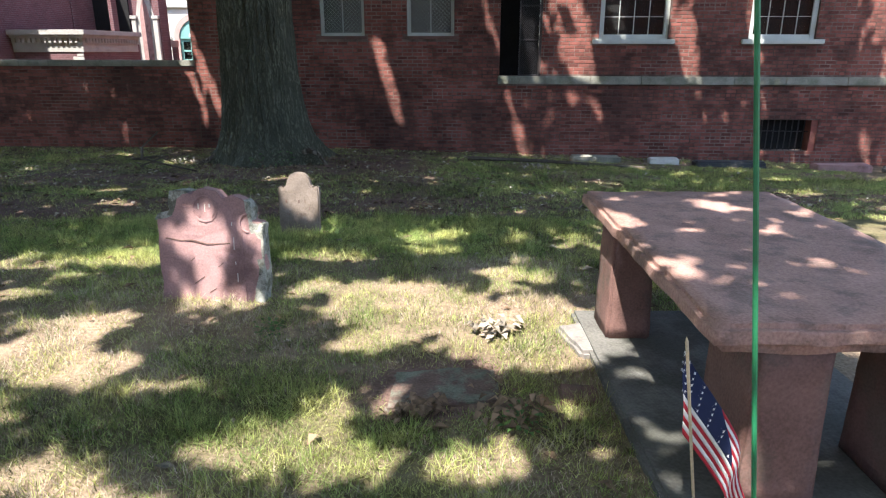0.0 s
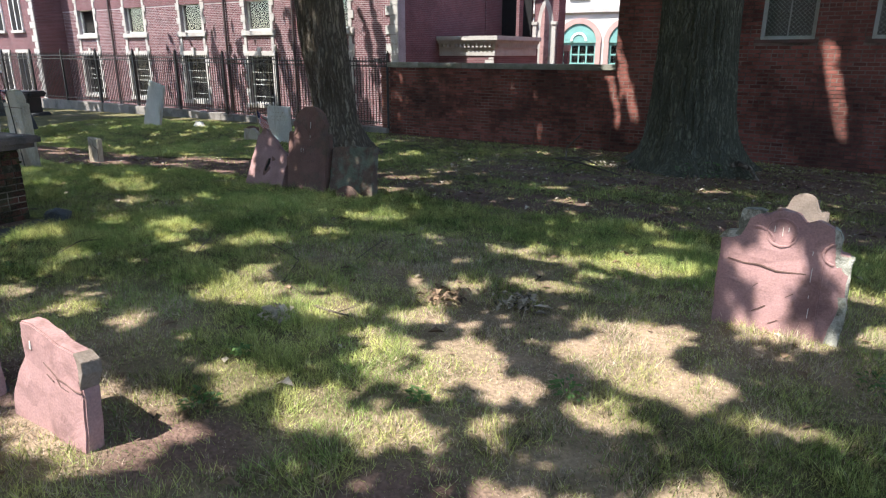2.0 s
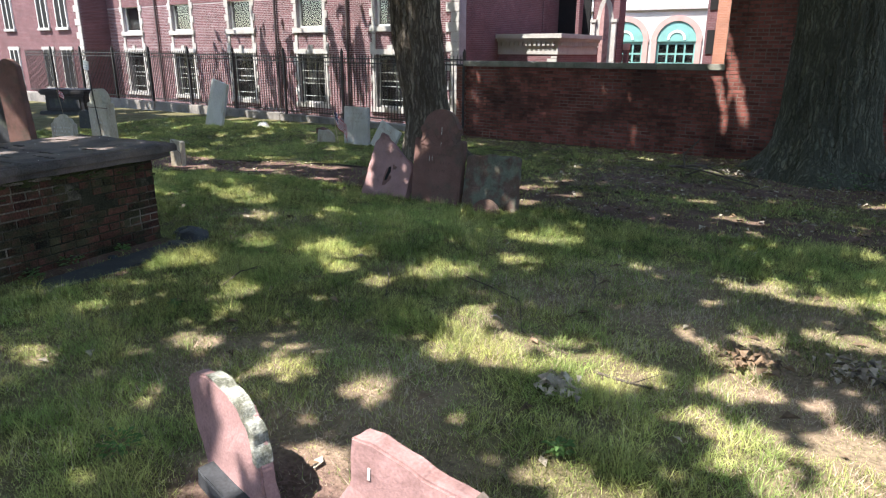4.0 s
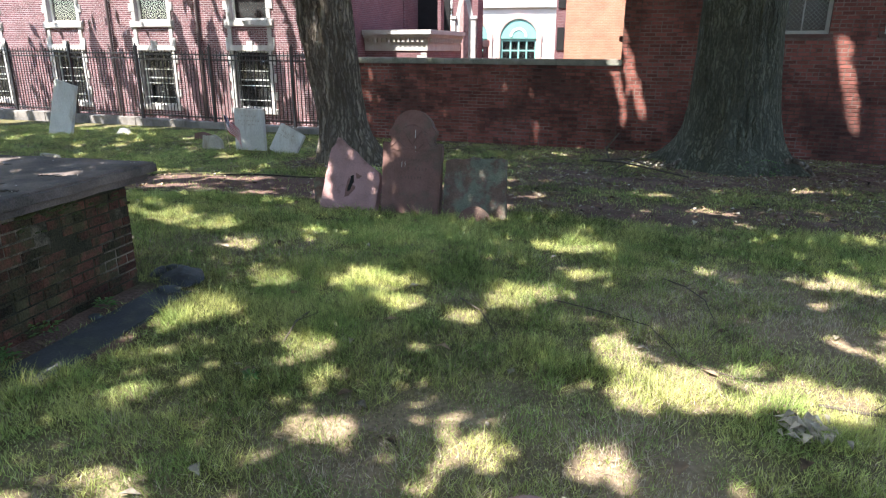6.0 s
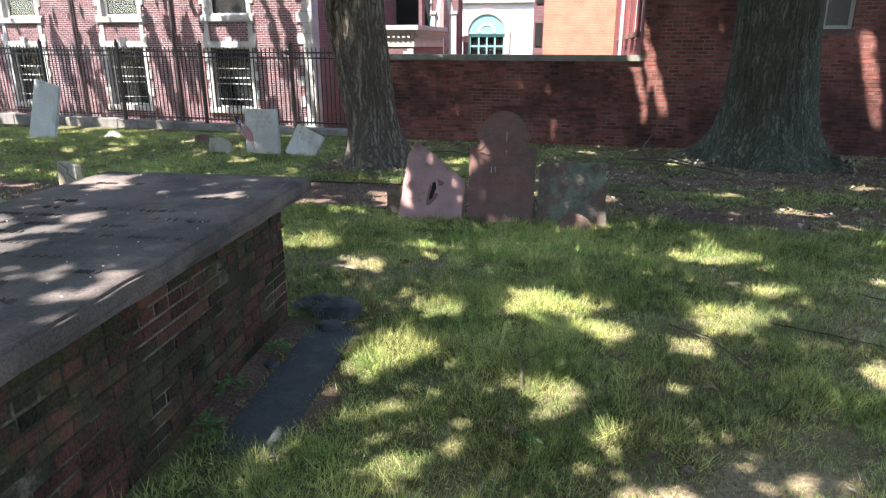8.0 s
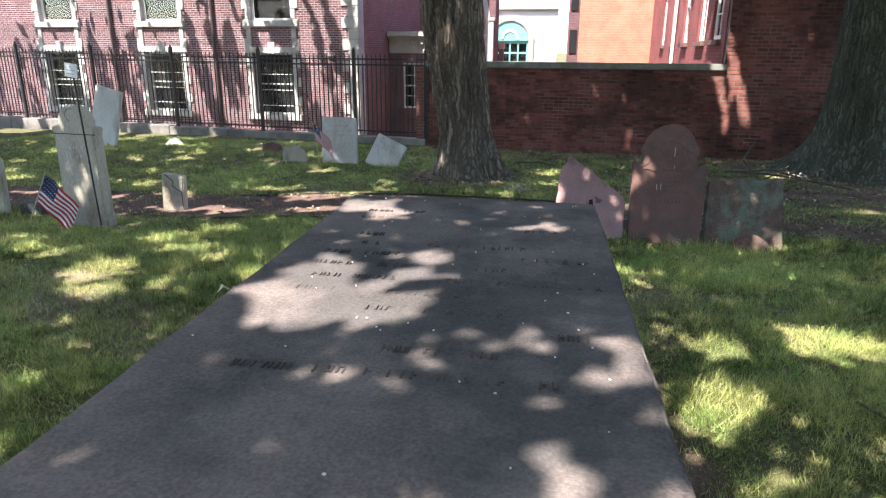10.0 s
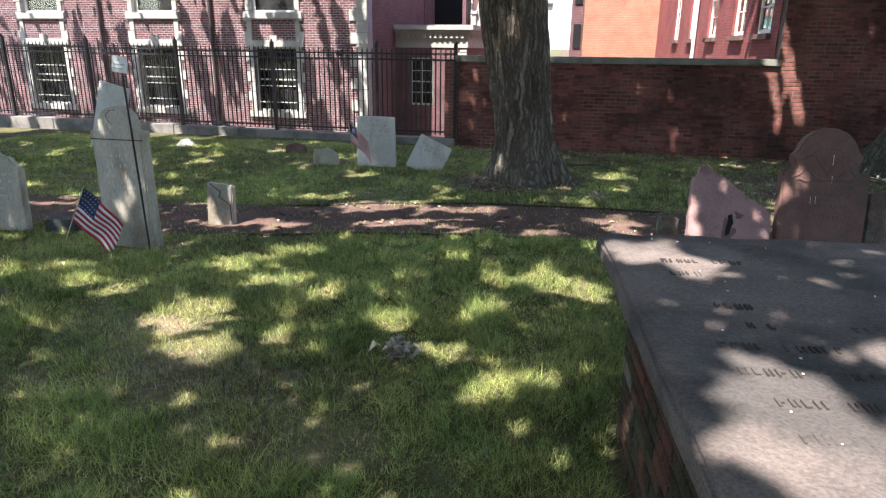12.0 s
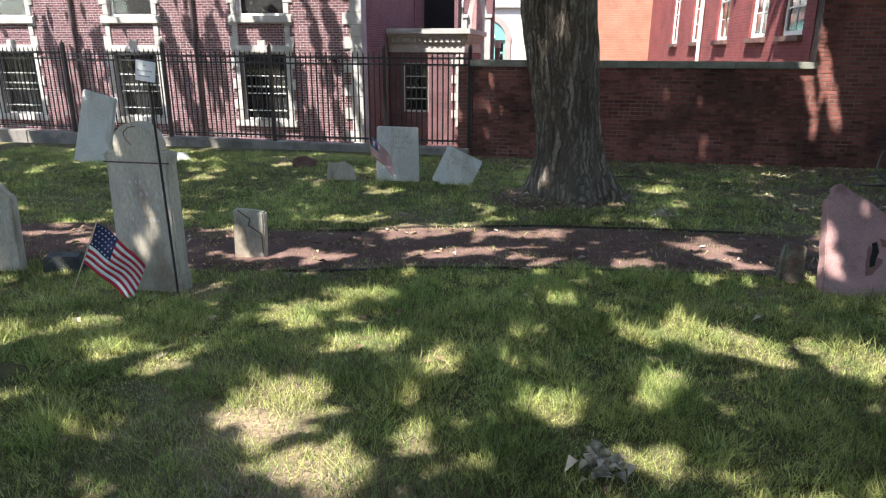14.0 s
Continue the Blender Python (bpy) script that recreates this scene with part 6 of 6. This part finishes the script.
twig([(-5.6, 12.0, 0.1), (-5.7, 12.3, 0.3), (-5.5, 12.6, 0.55)], 0.02, "dead forked branch standing in litter")
twig([(0.5, 13.1, 0.05), (2.0, 12.9, 0.05), (4.0, 12.6, 0.0)], 0.04, "long fallen limb by the brick wall")
for x, y, s, mt in ((3.2, 13.6, 0.5, CAPSTONE), (4.6, 13.5, 0.3, MARBLE), (5.9, 13.3, 0.7, SLATE), (8.1, 13.1, 0.55, BROWNSTONE), (9.3, 12.9, 0.4, SLATE)):
    bm = box((-s, -0.16, -0.1), (s, 0.16, 0.1), 0.03)
    for v in bm.verts:
        v.co += 0.04 * noise.noise_vector(v.co * 3 + Vector((s * 9, 0, 0)))
    tagged(part("stone_fragment", bm, mt, None, m=pose(x, y, zg(x, y) + 0.03, 0, 0, -5)), "broken stone fragment lying along the brick wall", "stone", "fragments along the wall")
weeds = ((-1.03, 3.55, 0.13), (-2.4, 2.75, 0.14), (-3.9, 1.75, 0.14), (-5.75, 1.3, 0.12), (0.35, 2.55, 0.16), (-3.2, 12.0, 0.45), (-8.35, 2.6, 0.14), (-8.25, 2.25, 0.12), (2.4, 2.6, 0.3), (-3.0, 2.3, 0.08), (-6.9, 2.45, 0.07), (-4.15, 2.25, 0.08), (-8.3, 3.0, 0.1))
for x, y, s in weeds:
    s *= 0.7 if s < 0.25 else 1.0
    pts = []
    for _ in range(44 if s < 0.25 else 90):
        a, r = rl.uniform(0, 6.28), s * math.sqrt(rl.random())
        pts.append(((x + r * math.cos(a), y + r * math.sin(a), ground_height(x, y) + rl.uniform(0.02, 0.04 + 0.5 * s)), rl.uniform(0.012, 0.026) * (1.8 if s > 0.25 else 1), a, rl.uniform(0.1, 0.6)))
    scatter("weed", pts, WEED, "leafy green weed in the lawn", "weed")


def covered(x, y):
    return (-8.95 - 0.62 < x < -8.95 + 0.64 and 1.25 < y < 3.5) or (-8.2 < x < -7.99 and 2.25 < y < 3.38) or (0.86 < x < 2.25 and 1.8 < y < 3.8) or (abs(x) < 0.28 and abs(y - 2.92) < 0.2)


# the turf's state on a fine grid, from which the blades read their height and cover
TX, TY, TD = np.arange(-22.0, 8.2, 0.08), np.arange(0.6, 15.5, 0.08), 0.08
TURF = np.array([[(*worn(x, y), ground_height(x, y), 1.0 if covered(x, y) else 0.0) for x in TX.tolist()] for y in TY.tolist()], "f")


TUFT = np.random.default_rng(3).random((211, 211))


def turf(px, py):
    fx, fy = (px - TX[0]) / TD, (py - TY[0]) / TD
    i, j = np.clip(fx.astype(int), 0, len(TX) - 2), np.clip(fy.astype(int), 0, len(TY) - 2)
    u, v = (fx - i)[:, None], (fy - j)[:, None]
    return (TURF[j, i] * (1 - u) + TURF[j, i + 1] * u) * (1 - v) + (TURF[j + 1, i] * (1 - u) + TURF[j + 1, i + 1] * u) * v


def blades(name, x0, x1, y0, y1, density, height, width, material, straw, label):
    """Grass as slender leaning blades, thinned where the turf is worn."""
    r = np.random.default_rng(int(abs(x0 * 10 + y0 * 100)) + len(name) + int(density))
    n = int((x1 - x0) * (y1 - y0) * density)
    px, py = r.uniform(x0, x1, n), r.uniform(y0, y1, n)
    t = turf(px, py)
    d, b = t[:, 0], t[:, 1]
    cover = (0.3 + 0.7 * d) * (1 - 0.85 * b) if straw else (1 - 0.8 * d) * (1 - 0.92 * b)
    cover = np.where(t[:, 3] > 0.5, 0, np.clip(cover, 0, 1))
    keep = r.random(n) < cover
    px, py, z, cover = px[keep], py[keep], t[keep, 2] - 0.004, cover[keep]
    n = len(px)
    gx, gy = px / 0.13, py / 0.13
    i, j = np.floor(gx).astype(int), np.floor(gy).astype(int)
    u, v = gx - i, gy - j
    tuft = (TUFT[i % 211, j % 211] * (1 - u) + TUFT[(i + 1) % 211, j % 211] * u) * (1 - v) + (TUFT[i % 211, (j + 1) % 211] * (1 - u) + TUFT[(i + 1) % 211, (j + 1) % 211] * u) * v
    i2, j2 = np.floor(gx / 3.7).astype(int), np.floor(gy / 3.7).astype(int)
    h = r.uniform(0.4, 1.3, n) * height * (0.45 + 0.55 * cover) * (0.22 + 1.75 * tuft ** 1.5) * (0.75 + 0.5 * TUFT[i2 % 211, (j2 + 50) % 211])
    ang, turn, lean = r.uniform(0, 2 * np.pi, n), r.uniform(0, 2 * np.pi, n), r.uniform(0.1, 1.3, n)
    v = np.zeros((n, 3, 3), "f")
    wx, wy = np.cos(turn) * width, np.sin(turn) * width
    v[:, 0] = np.stack([px - wx, py - wy, z], 1)
    v[:, 1] = np.stack([px + wx, py + wy, z], 1)
    v[:, 2] = np.stack([px + np.cos(ang) * lean * h, py + np.sin(ang) * lean * h, z + h * (1 - 0.3 * lean)], 1)
    me = bpy.data.meshes.new(name)
    me.from_pydata(v.reshape(-1, 3).tolist(), [], np.arange(3 * n).reshape(-1, 3).tolist())
    me.materials.append(material)
    return tagged(new(name, me), label, "grass", kind="stuff")


blades("grass", -13.5, 2.2, 0.75, 4.6, 10500, 0.085, 0.0022, GRASS, False, "short green lawn grass")
blades("grass", -16.5, 4.0, 4.6, 7.2, 6400, 0.085, 0.0029, GRASS, False, "short green lawn grass")
blades("grass", -22, 8.0, 7.2, 15.2, 2000, 0.075, 0.0042, GRASS, False, "thin shaded lawn grass")
blades("dry_grass", -13.5, 2.2, 0.75, 5.2, 4600, 0.06, 0.0019, STRAW, True, "dry straw-coloured grass")
blades("dry_grass", -16, 4.0, 5.2, 15, 900, 0.045, 0.0034, STRAW, True, "dry straw-coloured grass")

lay_pieces()
